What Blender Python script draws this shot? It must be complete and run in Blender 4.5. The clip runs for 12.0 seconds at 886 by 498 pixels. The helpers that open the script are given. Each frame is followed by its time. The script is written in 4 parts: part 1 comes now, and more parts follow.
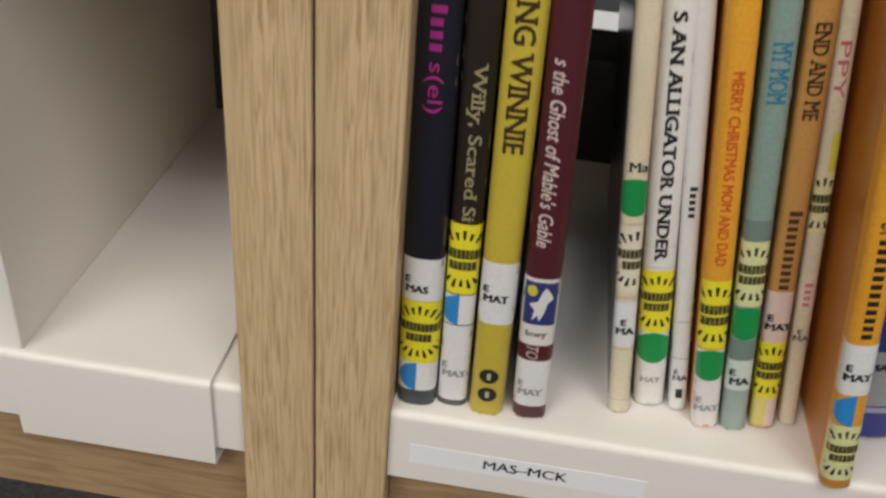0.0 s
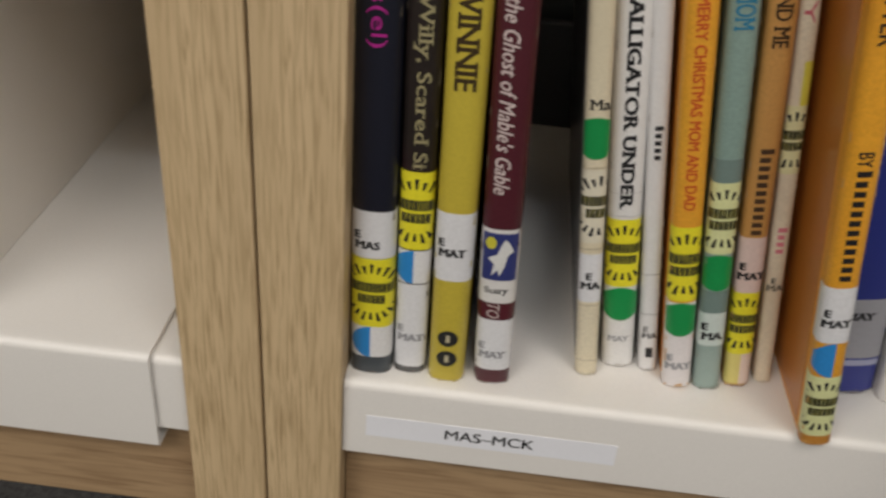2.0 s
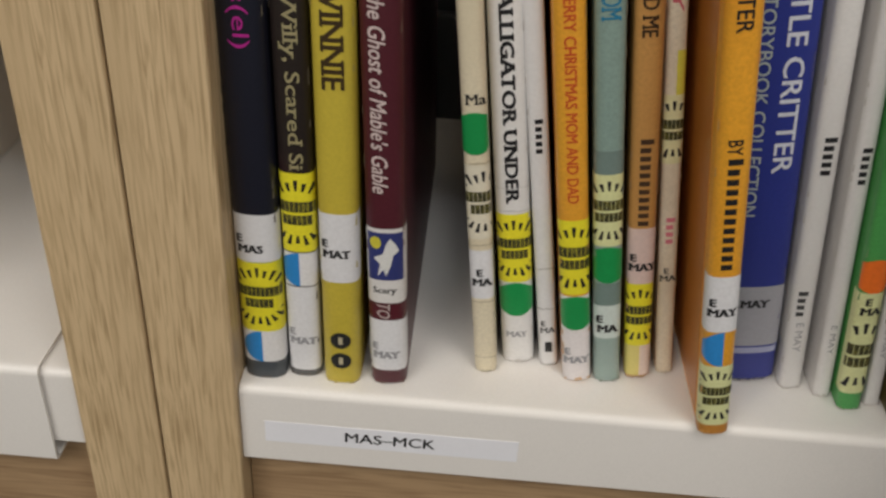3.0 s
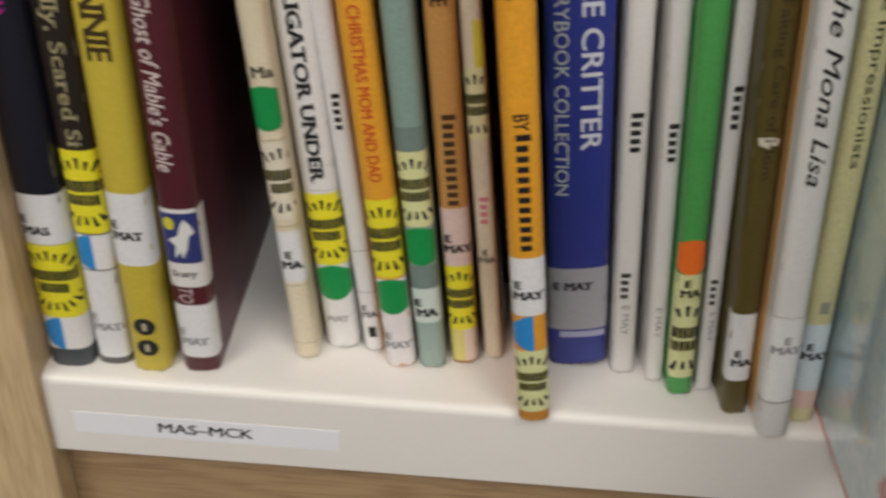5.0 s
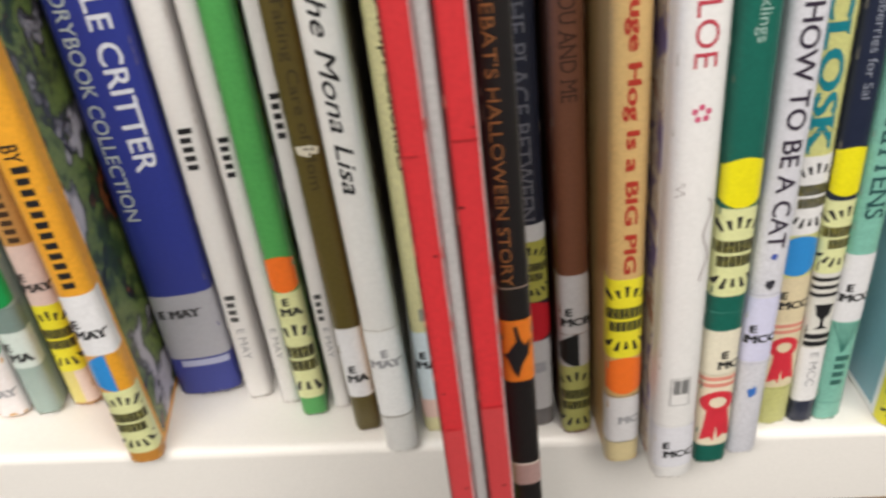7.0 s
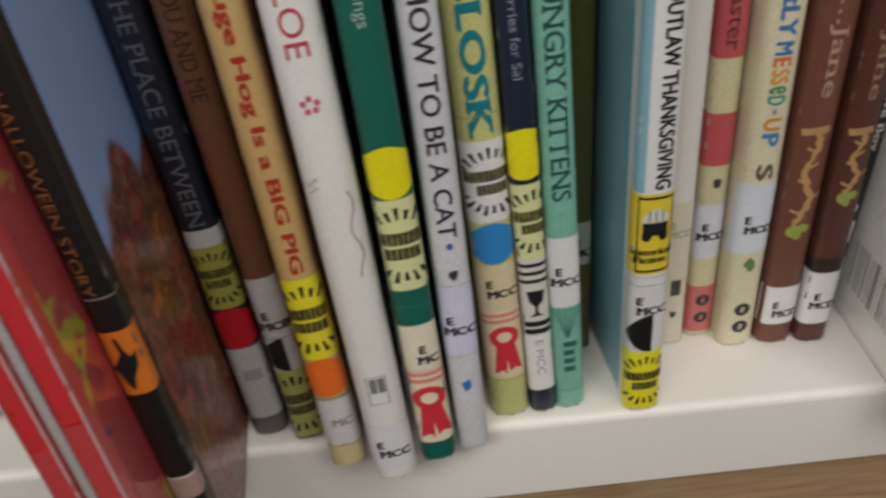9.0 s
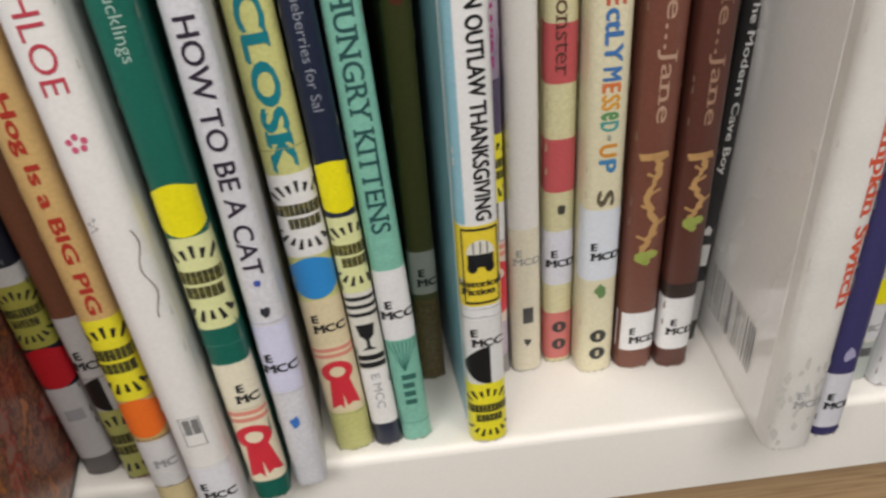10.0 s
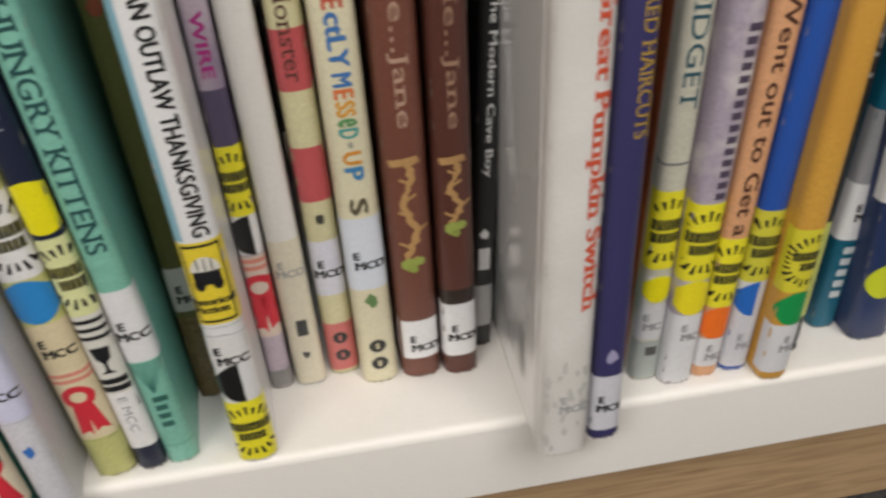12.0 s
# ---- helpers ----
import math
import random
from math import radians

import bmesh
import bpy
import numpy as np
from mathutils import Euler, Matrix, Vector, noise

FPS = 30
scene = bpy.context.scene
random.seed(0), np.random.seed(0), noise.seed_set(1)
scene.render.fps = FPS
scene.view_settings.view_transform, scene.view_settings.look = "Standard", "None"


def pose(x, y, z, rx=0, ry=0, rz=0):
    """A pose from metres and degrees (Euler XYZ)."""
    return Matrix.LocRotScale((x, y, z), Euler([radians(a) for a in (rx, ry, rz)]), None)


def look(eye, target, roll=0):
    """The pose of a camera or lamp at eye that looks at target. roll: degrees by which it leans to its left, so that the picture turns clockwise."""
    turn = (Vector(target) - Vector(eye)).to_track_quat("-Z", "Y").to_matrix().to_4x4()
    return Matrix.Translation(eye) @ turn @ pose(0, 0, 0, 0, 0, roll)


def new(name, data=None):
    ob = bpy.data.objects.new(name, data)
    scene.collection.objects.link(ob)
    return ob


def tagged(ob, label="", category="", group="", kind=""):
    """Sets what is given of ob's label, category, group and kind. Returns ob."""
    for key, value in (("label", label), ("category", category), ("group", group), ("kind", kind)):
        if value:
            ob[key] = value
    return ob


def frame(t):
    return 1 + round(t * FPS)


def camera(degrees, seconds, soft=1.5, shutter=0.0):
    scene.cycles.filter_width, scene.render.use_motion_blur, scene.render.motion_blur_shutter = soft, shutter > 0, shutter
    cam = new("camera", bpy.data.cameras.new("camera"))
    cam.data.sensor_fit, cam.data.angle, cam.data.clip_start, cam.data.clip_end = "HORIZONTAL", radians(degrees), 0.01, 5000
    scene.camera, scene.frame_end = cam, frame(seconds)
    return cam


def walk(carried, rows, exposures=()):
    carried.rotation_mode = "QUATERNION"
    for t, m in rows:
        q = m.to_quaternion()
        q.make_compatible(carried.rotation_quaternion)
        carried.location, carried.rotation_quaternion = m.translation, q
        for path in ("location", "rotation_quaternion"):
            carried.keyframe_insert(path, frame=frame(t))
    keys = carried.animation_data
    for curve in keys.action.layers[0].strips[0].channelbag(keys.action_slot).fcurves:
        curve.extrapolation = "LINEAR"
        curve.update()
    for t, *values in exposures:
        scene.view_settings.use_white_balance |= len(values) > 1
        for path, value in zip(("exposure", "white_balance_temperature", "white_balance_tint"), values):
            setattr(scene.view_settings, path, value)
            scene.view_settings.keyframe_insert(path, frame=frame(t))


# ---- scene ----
# ---------------------------------------------------------------- camera
cam = camera(50.27, 12.0, soft=2.6, shutter=0.5)
PATH = [
    (0, (0.0482, -0.3238, 0.4176), (-0.0289, 0.5004, -0.1435), 5.20),
    (0.5, (0.0417, -0.3113, 0.3874), (-0.0228, 0.5174, -0.1686), 4.83),
    (1, (0.0376, -0.3113, 0.3819), (-0.0285, 0.5141, -0.1789), 5.29),
    (1.5, (0.0423, -0.3119, 0.3838), (-0.0171, 0.5099, -0.1828), 5.17),
    (2, (0.0539, -0.3113, 0.3858), (0.0134, 0.5179, -0.1718), 5.08),
    (2.5, (0.0788, -0.3060, 0.3868), (0.0600, 0.5236, -0.1713), 4.51),
    (2.7, (0.0851, -0.3040, 0.3873), (0.0713, 0.5239, -0.1734), 4.34),
    (4.3, (0.1207, -0.3015, 0.3838), (0.0881, 0.5262, -0.1765), 2.87),
    (4.5, (0.1329, -0.2987, 0.3833), (0.1116, 0.5304, -0.1753), 3.03),
    (5, (0.1564, -0.2870, 0.3811), (0.1737, 0.5329, -0.1911), 5.26),
    (5.5, (0.1943, -0.2765, 0.3853), (0.2489, 0.5386, -0.1914), 5.94),
    (6, (0.2164, -0.2751, 0.3927), (0.2885, 0.5459, -0.1736), 4.84),
    (6.5, (0.2570, -0.2673, 0.3869), (0.3340, 0.5460, -0.1898), 3.38),
    (7, (0.2859, -0.2653, 0.3845), (0.3854, 0.5475, -0.1895), 3.30),
    (7.2, (0.2975, -0.2602, 0.3843), (0.4057, 0.5446, -0.1993), 3.04),
    (8.8, (0.3804, -0.2715, 0.3815), (0.4974, 0.5413, -0.1891), 0.72),
    (9, (0.3915, -0.2702, 0.3818), (0.5138, 0.5410, -0.1900), 0.52),
    (9.5, (0.4242, -0.2690, 0.3834), (0.5635, 0.5403, -0.1872), 0.51),
    (10, (0.4479, -0.2652, 0.3848), (0.5961, 0.5451, -0.1820), 0.87),
    (10.5, (0.4578, -0.2643, 0.3848), (0.6141, 0.5439, -0.1830), 1.16),
    (11, (0.4726, -0.2633, 0.3814), (0.6383, 0.5411, -0.1891), 1.08),
    (11.5, (0.4924, -0.2622, 0.3832), (0.6776, 0.5371, -0.1885), 1.22),
    (12, (0.5314, -0.2690, 0.3849), (0.7124, 0.5309, -0.1874), 0.08),
]
walk(cam, [(t, look(eye, target, roll)) for t, eye, target, roll in PATH], exposures=((0.0, -0.32), (0.5, -0.89), (1.0, -0.61), (1.5, -0.56), (2.5, -0.49), (4.5, -0.52), (5.0, -0.32), (5.5, 0.08), (6.0, 0.23), (6.5, 0.31), (7.2, 0.33), (8.8, -0.52), (9.0, -0.52), (9.5, -0.07), (10.0, -0.02), (11.5, -0.04), (12.0, -0.12)))

# ---------------------------------------------------------------- light
world = bpy.data.worlds.new("world")
scene.world = world
world.use_nodes = True
world.node_tree.nodes["Background"].inputs[0].default_value = (1.0, 0.97, 0.92, 1)
world.node_tree.nodes["Background"].inputs[1].default_value = 0.05


def lamp(name, x, y, z, sx, sy, watts, colour=(1.0, 0.952, 0.895)):
    data = bpy.data.lights.new(name, "AREA")
    data.shape, data.size, data.size_y, data.energy, data.color = "RECTANGLE", sx, sy, watts, colour
    ob = new(name, data)
    ob.matrix_world = pose(x, y, z)
    return ob


for lx, ly, watts in ((0.95, -1.5, 48), (2.0, -2.6, 46), (-1.5, -2.4, 128)):
    lamp("ceiling_lamp_light", lx, ly, 2.6, 2.0, 1.2, watts)
lamp("rear_aisle_light", 0.3, 1.5, 2.6, 1.2, 0.6, 70, (0.93, 0.97, 1.0))

# ---------------------------------------------------------------- materials
MATS = {}


def mat(name, colour, rough=0.5, grain=0.06, scale=60.0, bump=0.05, coat=0.0, metal=0.0, second=None, blotch=9.0):
    """A surface with variation at two scales: fine grain and broad blotches."""
    key = (name, colour, rough, coat)
    if key in MATS:
        return MATS[key]
    m = bpy.data.materials.new(name)
    m.use_nodes = True
    nt = m.node_tree
    bsdf = nt.nodes["Principled BSDF"]
    co = nt.nodes.new("ShaderNodeTexCoord")
    info = nt.nodes.new("ShaderNodeObjectInfo")
    shift = nt.nodes.new("ShaderNodeVectorMath")
    shift.operation = "MULTIPLY_ADD"
    nt.links.new(info.outputs["Random"], shift.inputs[0])
    shift.inputs[1].default_value = (3.1, 5.7, 7.3)
    nt.links.new(co.outputs["Object"], shift.inputs[2])
    big = nt.nodes.new("ShaderNodeTexNoise")
    big.inputs["Scale"].default_value, big.inputs["Detail"].default_value = blotch, 4
    fine = nt.nodes.new("ShaderNodeTexNoise")
    fine.inputs["Scale"].default_value, fine.inputs["Detail"].default_value = scale * 10, 6
    nt.links.new(shift.outputs[0], big.inputs["Vector"])
    nt.links.new(shift.outputs[0], fine.inputs["Vector"])
    a = nt.nodes.new("ShaderNodeMix")
    a.data_type = "RGBA"
    dark = tuple(c * (1 - 2.2 * grain) for c in colour)
    light = tuple(min(1, c * (1 + 1.5 * grain) + 0.02 * grain) for c in colour)
    a.inputs[6].default_value, a.inputs[7].default_value = (*dark, 1), (*light, 1)
    ramp = nt.nodes.new("ShaderNodeMapRange")
    ramp.inputs[1].default_value, ramp.inputs[2].default_value = 0.3, 0.7
    nt.links.new(fine.outputs["Fac"], ramp.inputs[0])
    nt.links.new(ramp.outputs[0], a.inputs[0])
    b = nt.nodes.new("ShaderNodeMix")
    b.data_type = "RGBA"
    other = second or tuple(c * (1 - 3 * grain) for c in colour)
    b.inputs[7].default_value = (*other, 1)
    ramp2 = nt.nodes.new("ShaderNodeMapRange")
    ramp2.inputs[1].default_value, ramp2.inputs[2].default_value = 0.45, 0.75
    ramp2.inputs[4].default_value = 0.6 if second is None else 1.0
    nt.links.new(big.outputs["Fac"], ramp2.inputs[0])
    nt.links.new(ramp2.outputs[0], b.inputs[0])
    nt.links.new(a.outputs[2], b.inputs[6])
    nt.links.new(b.outputs[2], bsdf.inputs["Base Color"])
    r = nt.nodes.new("ShaderNodeMapRange")
    r.inputs[3].default_value, r.inputs[4].default_value = rough * 0.8, min(1, rough * 1.25)
    nt.links.new(big.outputs["Fac"], r.inputs[0])
    nt.links.new(r.outputs[0], bsdf.inputs["Roughness"])
    bsdf.inputs["Metallic"].default_value = metal
    bsdf.inputs["Coat Weight"].default_value = coat
    bsdf.inputs["Coat Roughness"].default_value = 0.18
    if bump:
        bp = nt.nodes.new("ShaderNodeBump")
        bp.inputs["Strength"].default_value, bp.inputs["Distance"].default_value = bump, 0.001
        nt.links.new(fine.outputs["Fac"], bp.inputs["Height"])
        nt.links.new(bp.outputs[0], bsdf.inputs["Normal"])
    if coat:
        wave = nt.nodes.new("ShaderNodeTexNoise")
        wave.inputs["Scale"].default_value, wave.inputs["Detail"].default_value = 70, 3
        nt.links.new(shift.outputs[0], wave.inputs["Vector"])
        film_bump = nt.nodes.new("ShaderNodeBump")
        film_bump.inputs["Strength"].default_value, film_bump.inputs["Distance"].default_value = 0.5, 0.0012
        nt.links.new(wave.outputs["Fac"], film_bump.inputs["Height"])
        nt.links.new(film_bump.outputs[0], bsdf.inputs["Coat Normal"])
    MATS[key] = m
    return m


def wood(name, light, dark, turn=False):
    """Pale straight-grained oak laminate, grain along z (or along x when turned)."""
    m = bpy.data.materials.new(name)
    m.use_nodes = True
    nt = m.node_tree
    bsdf = nt.nodes["Principled BSDF"]
    co = nt.nodes.new("ShaderNodeTexCoord")
    stretch = nt.nodes.new("ShaderNodeMapping")
    stretch.inputs["Scale"].default_value = (26, 420, 420) if turn else (700, 700, 34)
    nt.links.new(co.outputs["Object"], stretch.inputs[0])
    streak = nt.nodes.new("ShaderNodeTexNoise")
    streak.inputs["Scale"].default_value, streak.inputs["Detail"].default_value = 1.0, 5
    streak.inputs["Distortion"].default_value = 0.6
    nt.links.new(stretch.outputs[0], streak.inputs["Vector"])
    wide = nt.nodes.new("ShaderNodeMapping")
    wide.inputs["Scale"].default_value = (5, 70, 70) if turn else (70, 70, 5)
    nt.links.new(co.outputs["Object"], wide.inputs[0])
    cathedral = nt.nodes.new("ShaderNodeTexNoise")
    cathedral.inputs["Scale"].default_value, cathedral.inputs["Detail"].default_value = 1.0, 3
    nt.links.new(wide.outputs[0], cathedral.inputs["Vector"])
    ramp = nt.nodes.new("ShaderNodeValToRGB")
    ramp.color_ramp.elements[0].position, ramp.color_ramp.elements[0].color = 0.33, (*dark, 1)
    ramp.color_ramp.elements[1].position, ramp.color_ramp.elements[1].color = 0.56, (*light, 1)
    nt.links.new(streak.outputs["Fac"], ramp.inputs[0])
    mix = nt.nodes.new("ShaderNodeMix")
    mix.data_type = "RGBA"
    mix.inputs[7].default_value = (*(0.6 * l + 0.4 * d for l, d in zip(light, dark)), 1)
    half = nt.nodes.new("ShaderNodeMapRange")
    half.inputs[1].default_value, half.inputs[2].default_value, half.inputs[4].default_value = 0.4, 0.7, 0.7
    nt.links.new(cathedral.outputs["Fac"], half.inputs[0])
    nt.links.new(half.outputs[0], mix.inputs[0])
    nt.links.new(ramp.outputs[0], mix.inputs[6])
    nt.links.new(mix.outputs[2], bsdf.inputs["Base Color"])
    bsdf.inputs["Roughness"].default_value = 0.5
    bp = nt.nodes.new("ShaderNodeBump")
    bp.inputs["Strength"].default_value, bp.inputs["Distance"].default_value = 0.12, 0.0006
    nt.links.new(streak.outputs["Fac"], bp.inputs["Height"])
    nt.links.new(bp.outputs[0], bsdf.inputs["Normal"])
    return m


OAK = wood("oak_laminate", (0.635, 0.475, 0.28), (0.385, 0.27, 0.14))
# Cross-grain oak, its colour darkened for the shade under the shelf lip.
OAK_CROSS_SHADED = wood("oak_laminate_cross_shaded", (0.42, 0.285, 0.16), (0.27, 0.17, 0.09), turn=True)
WHITE_STEEL = mat("white_powder_coat", (0.79, 0.765, 0.73), 0.38, grain=0.015, scale=120, bump=0.08)
DARK_STEEL = mat("dark_grey_steel", (0.055, 0.058, 0.066), 0.35, grain=0.05, bump=0.04)
CARPET = mat("dark_carpet", (0.02, 0.021, 0.022), 0.95, grain=0.35, scale=60, bump=0.9, second=(0.05, 0.05, 0.05), blotch=260)
PAPER = mat("page_paper", (0.72, 0.66, 0.54), 0.8, grain=0.06, scale=90)
INK = mat("black_ink", (0.012, 0.012, 0.014), 0.45, grain=0.05, bump=0)
WORN_INK = mat("worn_black_ink", (0.035, 0.033, 0.012), 0.5, grain=0.2, scale=200, second=(0.2, 0.18, 0.03), blotch=600, bump=0)
CEILING = mat("ceiling_paint", (0.66, 0.65, 0.63), 0.8, grain=0.02)
WALL = mat("wall_paint", (0.27, 0.26, 0.24), 0.8, grain=0.03)
TAPE = mat("clear_tape_label", (0.86, 0.87, 0.92), 0.3, grain=0.01, bump=0.02, coat=0.3)


# ---------------------------------------------------------------- mesh helpers
def part(name, bm, material, parent=None, label="", smooth=False):
    me = bpy.data.meshes.new(name)
    bmesh.ops.recalc_face_normals(bm, faces=bm.faces)
    bm.to_mesh(me)
    bm.free()
    me.materials.append(material)
    if smooth:
        me.polygons.foreach_set("use_smooth", [True] * len(me.polygons))
        me.set_sharp_from_angle(angle=radians(38))
    ob = new(name, me)
    ob.parent = parent
    if label:
        ob["label"] = label
    return ob


def box(x0, y0, z0, x1, y1, z1, bevel=0.0, seg=2):
    bm = bmesh.new()
    bmesh.ops.create_cube(bm, size=1)
    for v in bm.verts:
        v.co = ((x0 + x1) / 2 + v.co.x * (x1 - x0), (y0 + y1) / 2 + v.co.y * (y1 - y0), (z0 + z1) / 2 + v.co.z * (z1 - z0))
    if bevel:
        bmesh.ops.bevel(bm, geom=bm.edges[:], offset=bevel, segments=seg, profile=0.5, affect="EDGES")
    return bm


def empty(name, m=Matrix()):
    ob = new(name)
    ob.empty_display_size = 0.02
    ob.matrix_world = m
    return ob


def bent_strip(outline, x0, x1):
    """A solid with the closed (y, z) outline, drawn out along x."""
    bm = bmesh.new()
    a = [bm.verts.new((x0, y, z)) for y, z in outline]
    b = [bm.verts.new((x1, y, z)) for y, z in outline]
    n = len(outline)
    for i in range(n):
        bm.faces.new((a[i], a[(i + 1) % n], b[(i + 1) % n], b[i]))
    bm.faces.new(a[::-1])
    bm.faces.new(b)
    return bm


def split_shelf(thing, half, depth, top, lip, front=0.0, left=None):
    """The folded sheet as a flat plate and the rounded lip that hangs from its front."""
    whole = folded_shelf(depth, top, lip, front=front)
    cut, n = front + 0.0075, len(whole)
    a = -half if left is None else left
    part("front_lip", bent_strip([(cut, top)] + whole[1:n - 1] + [(cut, top - 0.0016)], a, half), WHITE_STEEL, thing, smooth=True)
    part("shelf_plate", bent_strip([(depth, top), (cut, top), (cut, top - 0.0016), (depth, top - 0.0016)], a, half), WHITE_STEEL, thing)


def folded_shelf(depth, top, lip, radius=0.0042, thick=0.0016, front=0.0):
    """The outline of folded sheet steel: a flat top, a rounded front edge and a lip that hangs down with a short return."""
    n = 8
    outer = [(depth, top)]
    outer += [(front + radius - radius * math.sin(k / n * math.pi / 2), top - radius + radius * math.cos(k / n * math.pi / 2)) for k in range(n + 1)]
    outer += [(front, top - lip + 0.0015), (front + 0.0015, top - lip), (front + 0.018, top - lip)]
    r = radius - thick
    inner = [(front + 0.018, top - lip + thick), (front + thick, top - lip + thick)]
    inner += [(front + radius - r * math.cos(k / n * math.pi / 2), top - radius + r * math.sin(k / n * math.pi / 2)) for k in range(n + 1)]
    inner += [(depth, top - thick)]
    return outer + inner


# ---------------------------------------------------------------- setting
TOP = 0.10

tagged(part("floor", box(-3.0, -3.5, -0.05, 3.6, 2.5, -0.008), CARPET), "dark speckled carpet floor under the bookcase", "floor", kind="structure")
tagged(part("ceiling", box(-3.0, -3.5, 2.7, 3.6, 2.5, 2.75), CEILING), "plain white ceiling above the library aisle", "ceiling", kind="structure")
tagged(part("wall_south", box(-3.0, -3.6, -0.008, 3.6, -3.5, 2.7), WALL), "plain pale wall across the library aisle", "wall", kind="structure")
tagged(part("wall_north", box(-3.0, 2.5, -0.008, 3.6, 2.6, 2.7), WALL), "plain pale wall behind the bookcase", "wall", kind="structure")
tagged(part("wall_west", box(-3.1, -3.6, -0.008, -3.0, 2.6, 2.7), WALL), "plain pale wall at the aisle end", "wall", kind="structure")
tagged(part("wall_east", box(3.6, -3.6, -0.008, 3.7, 2.6, 2.7), WALL), "plain pale wall at the aisle end", "wall", kind="structure")


# ---------------------------------------------------------------- bookcase
def end_panel(x0, x1, label):
    thing = empty("bookcase_end_panel", pose((x0 + x1) / 2, 0, 0))
    half = (x1 - x0) / 2
    part("panel", box(-half, -0.0022, -0.008, half, 0.602, 1.25, bevel=0.0003), OAK, thing)
    part("edge_band", box(-half, -0.004, -0.008, half, -0.0022, 1.25, bevel=0.0009), OAK, thing)
    return tagged(thing, label, "bookcase panel", "bookcase end panels")


end_panel(-0.0722, -0.0368, "pale oak laminate bookcase end panel beside its twin")
end_panel(-0.0356, -0.0004, "pale oak laminate bookcase end panel beside the full shelf")
end_panel(0.905, 0.943, "pale oak laminate bookcase end panel past the last book")
end_panel(-1.02, -0.982, "pale oak laminate bookcase end panel of the empty bay")


def bay(x0, x1, label, back_top, upper_top):
    shelf = empty("shelf", pose((x0 + x1) / 2, 0, 0))
    half = (x1 - x0) / 2
    split_shelf(shelf, half, 0.279, TOP, 0.0445)
    tagged(shelf, label, "shelf", "shelves")
    kick = empty("kick_board", pose((x0 + x1) / 2, 0, 0))
    part("board", box(-half, 0.010, -0.008, half, 0.026, TOP - 0.047, bevel=0.0008), OAK_CROSS_SHADED, kick)
    tagged(kick, "oak laminate kick board under the white bottom shelf", "kick board", "kick boards")
    back = empty("back_rail", pose((x0 + x1) / 2, 0, 0))
    part("rail", box(-half, 0.2805, -0.008, half, 0.29, back_top, bevel=0.0012), DARK_STEEL, back)
    part("rear_flange", box(-half, 0.294, -0.008, half, 0.297, back_top + 0.019, bevel=0.0006), DARK_STEEL, back)
    tagged(back, "dark grey steel back rail of the bookcase", "back rail", "back rails")
    # Out of view; its height is set for the shade it casts below.
    upper = empty("upper_shelf", pose((x0 + x1) / 2, 0, 0))
    split_shelf(upper, half, 0.279, upper_top, 0.038)
    tagged(upper, "white steel upper shelf above the row of books", "shelf", "shelves")


bay(0.0, 0.9044, "white powder-coated steel shelf with rounded front lip, holding books", 0.172, 0.580)
bay(-0.9814, -0.0726, "white powder-coated steel shelf with rounded front lip, nearly empty", 0.30, 0.380)

# the shelf of the bookcase's far side, seen over the back rail
rear = empty("rear_shelf", pose(0.4523, 0.60, 0, 0, 0, 180))
split_shelf(rear, 0.4522, 0.279, TOP, 0.0445)
tagged(rear, "white powder-coated steel shelf on the bookcase's far side", "shelf", "shelves")
# Unseen shelves, added to keep the rear aisle light out of the front bays.
for rear_x in (0.4523, -0.5272):
    block_shelf = empty("rear_light_block", pose(rear_x, 0.60, 0, 0, 0, 180))
    split_shelf(block_shelf, 0.4522, 0.296, 0.40, 0.038)
    tagged(block_shelf, "unseen white steel shelf added to block the rear aisle light", "shelf", "shelves")

# the loose white tray on the empty shelf
tray = empty("shelf_tray", pose(-0.1379, 0, 0))
split_shelf(tray, 0.0499, 0.279, TOP + 0.0022, 0.0565, front=-0.0026, left=-0.0535)
part("side_wall", box(-0.0470, 0.0005, TOP + 0.0026, -0.0454, 0.279, TOP + 0.28, bevel=0.0006), WHITE_STEEL, tray)
tagged(tray, "empty white steel tray with one upright side on the shelf", "shelf tray")

# the paper strip on the shelf's lip
strip = empty("shelf_label", pose(0.068, 0, 0))


# ---------------------------------------------------------------- books
class Spine:
    """Maps (u, v) on a book's spine, u across from its middle and v up from its foot, to a place on the rounded surface."""

    def __init__(self, w, round_=0.26):
        self.w, self.b = w, min(round_ * 1.25 * w, 0.0056)

    def depth(self, u):
        s = min(1.0, abs(u) / (self.w / 2))
        return self.b * (1 - (1 - s ** 2.7) ** (1 / 2.7)) + 0.10 * self.b * s * s

    def place(self, u, v, lift):
        u = max(-self.w / 2, min(self.w / 2, u))
        return (u * (1 + 2 * lift / self.w), self.depth(u) - lift, v)


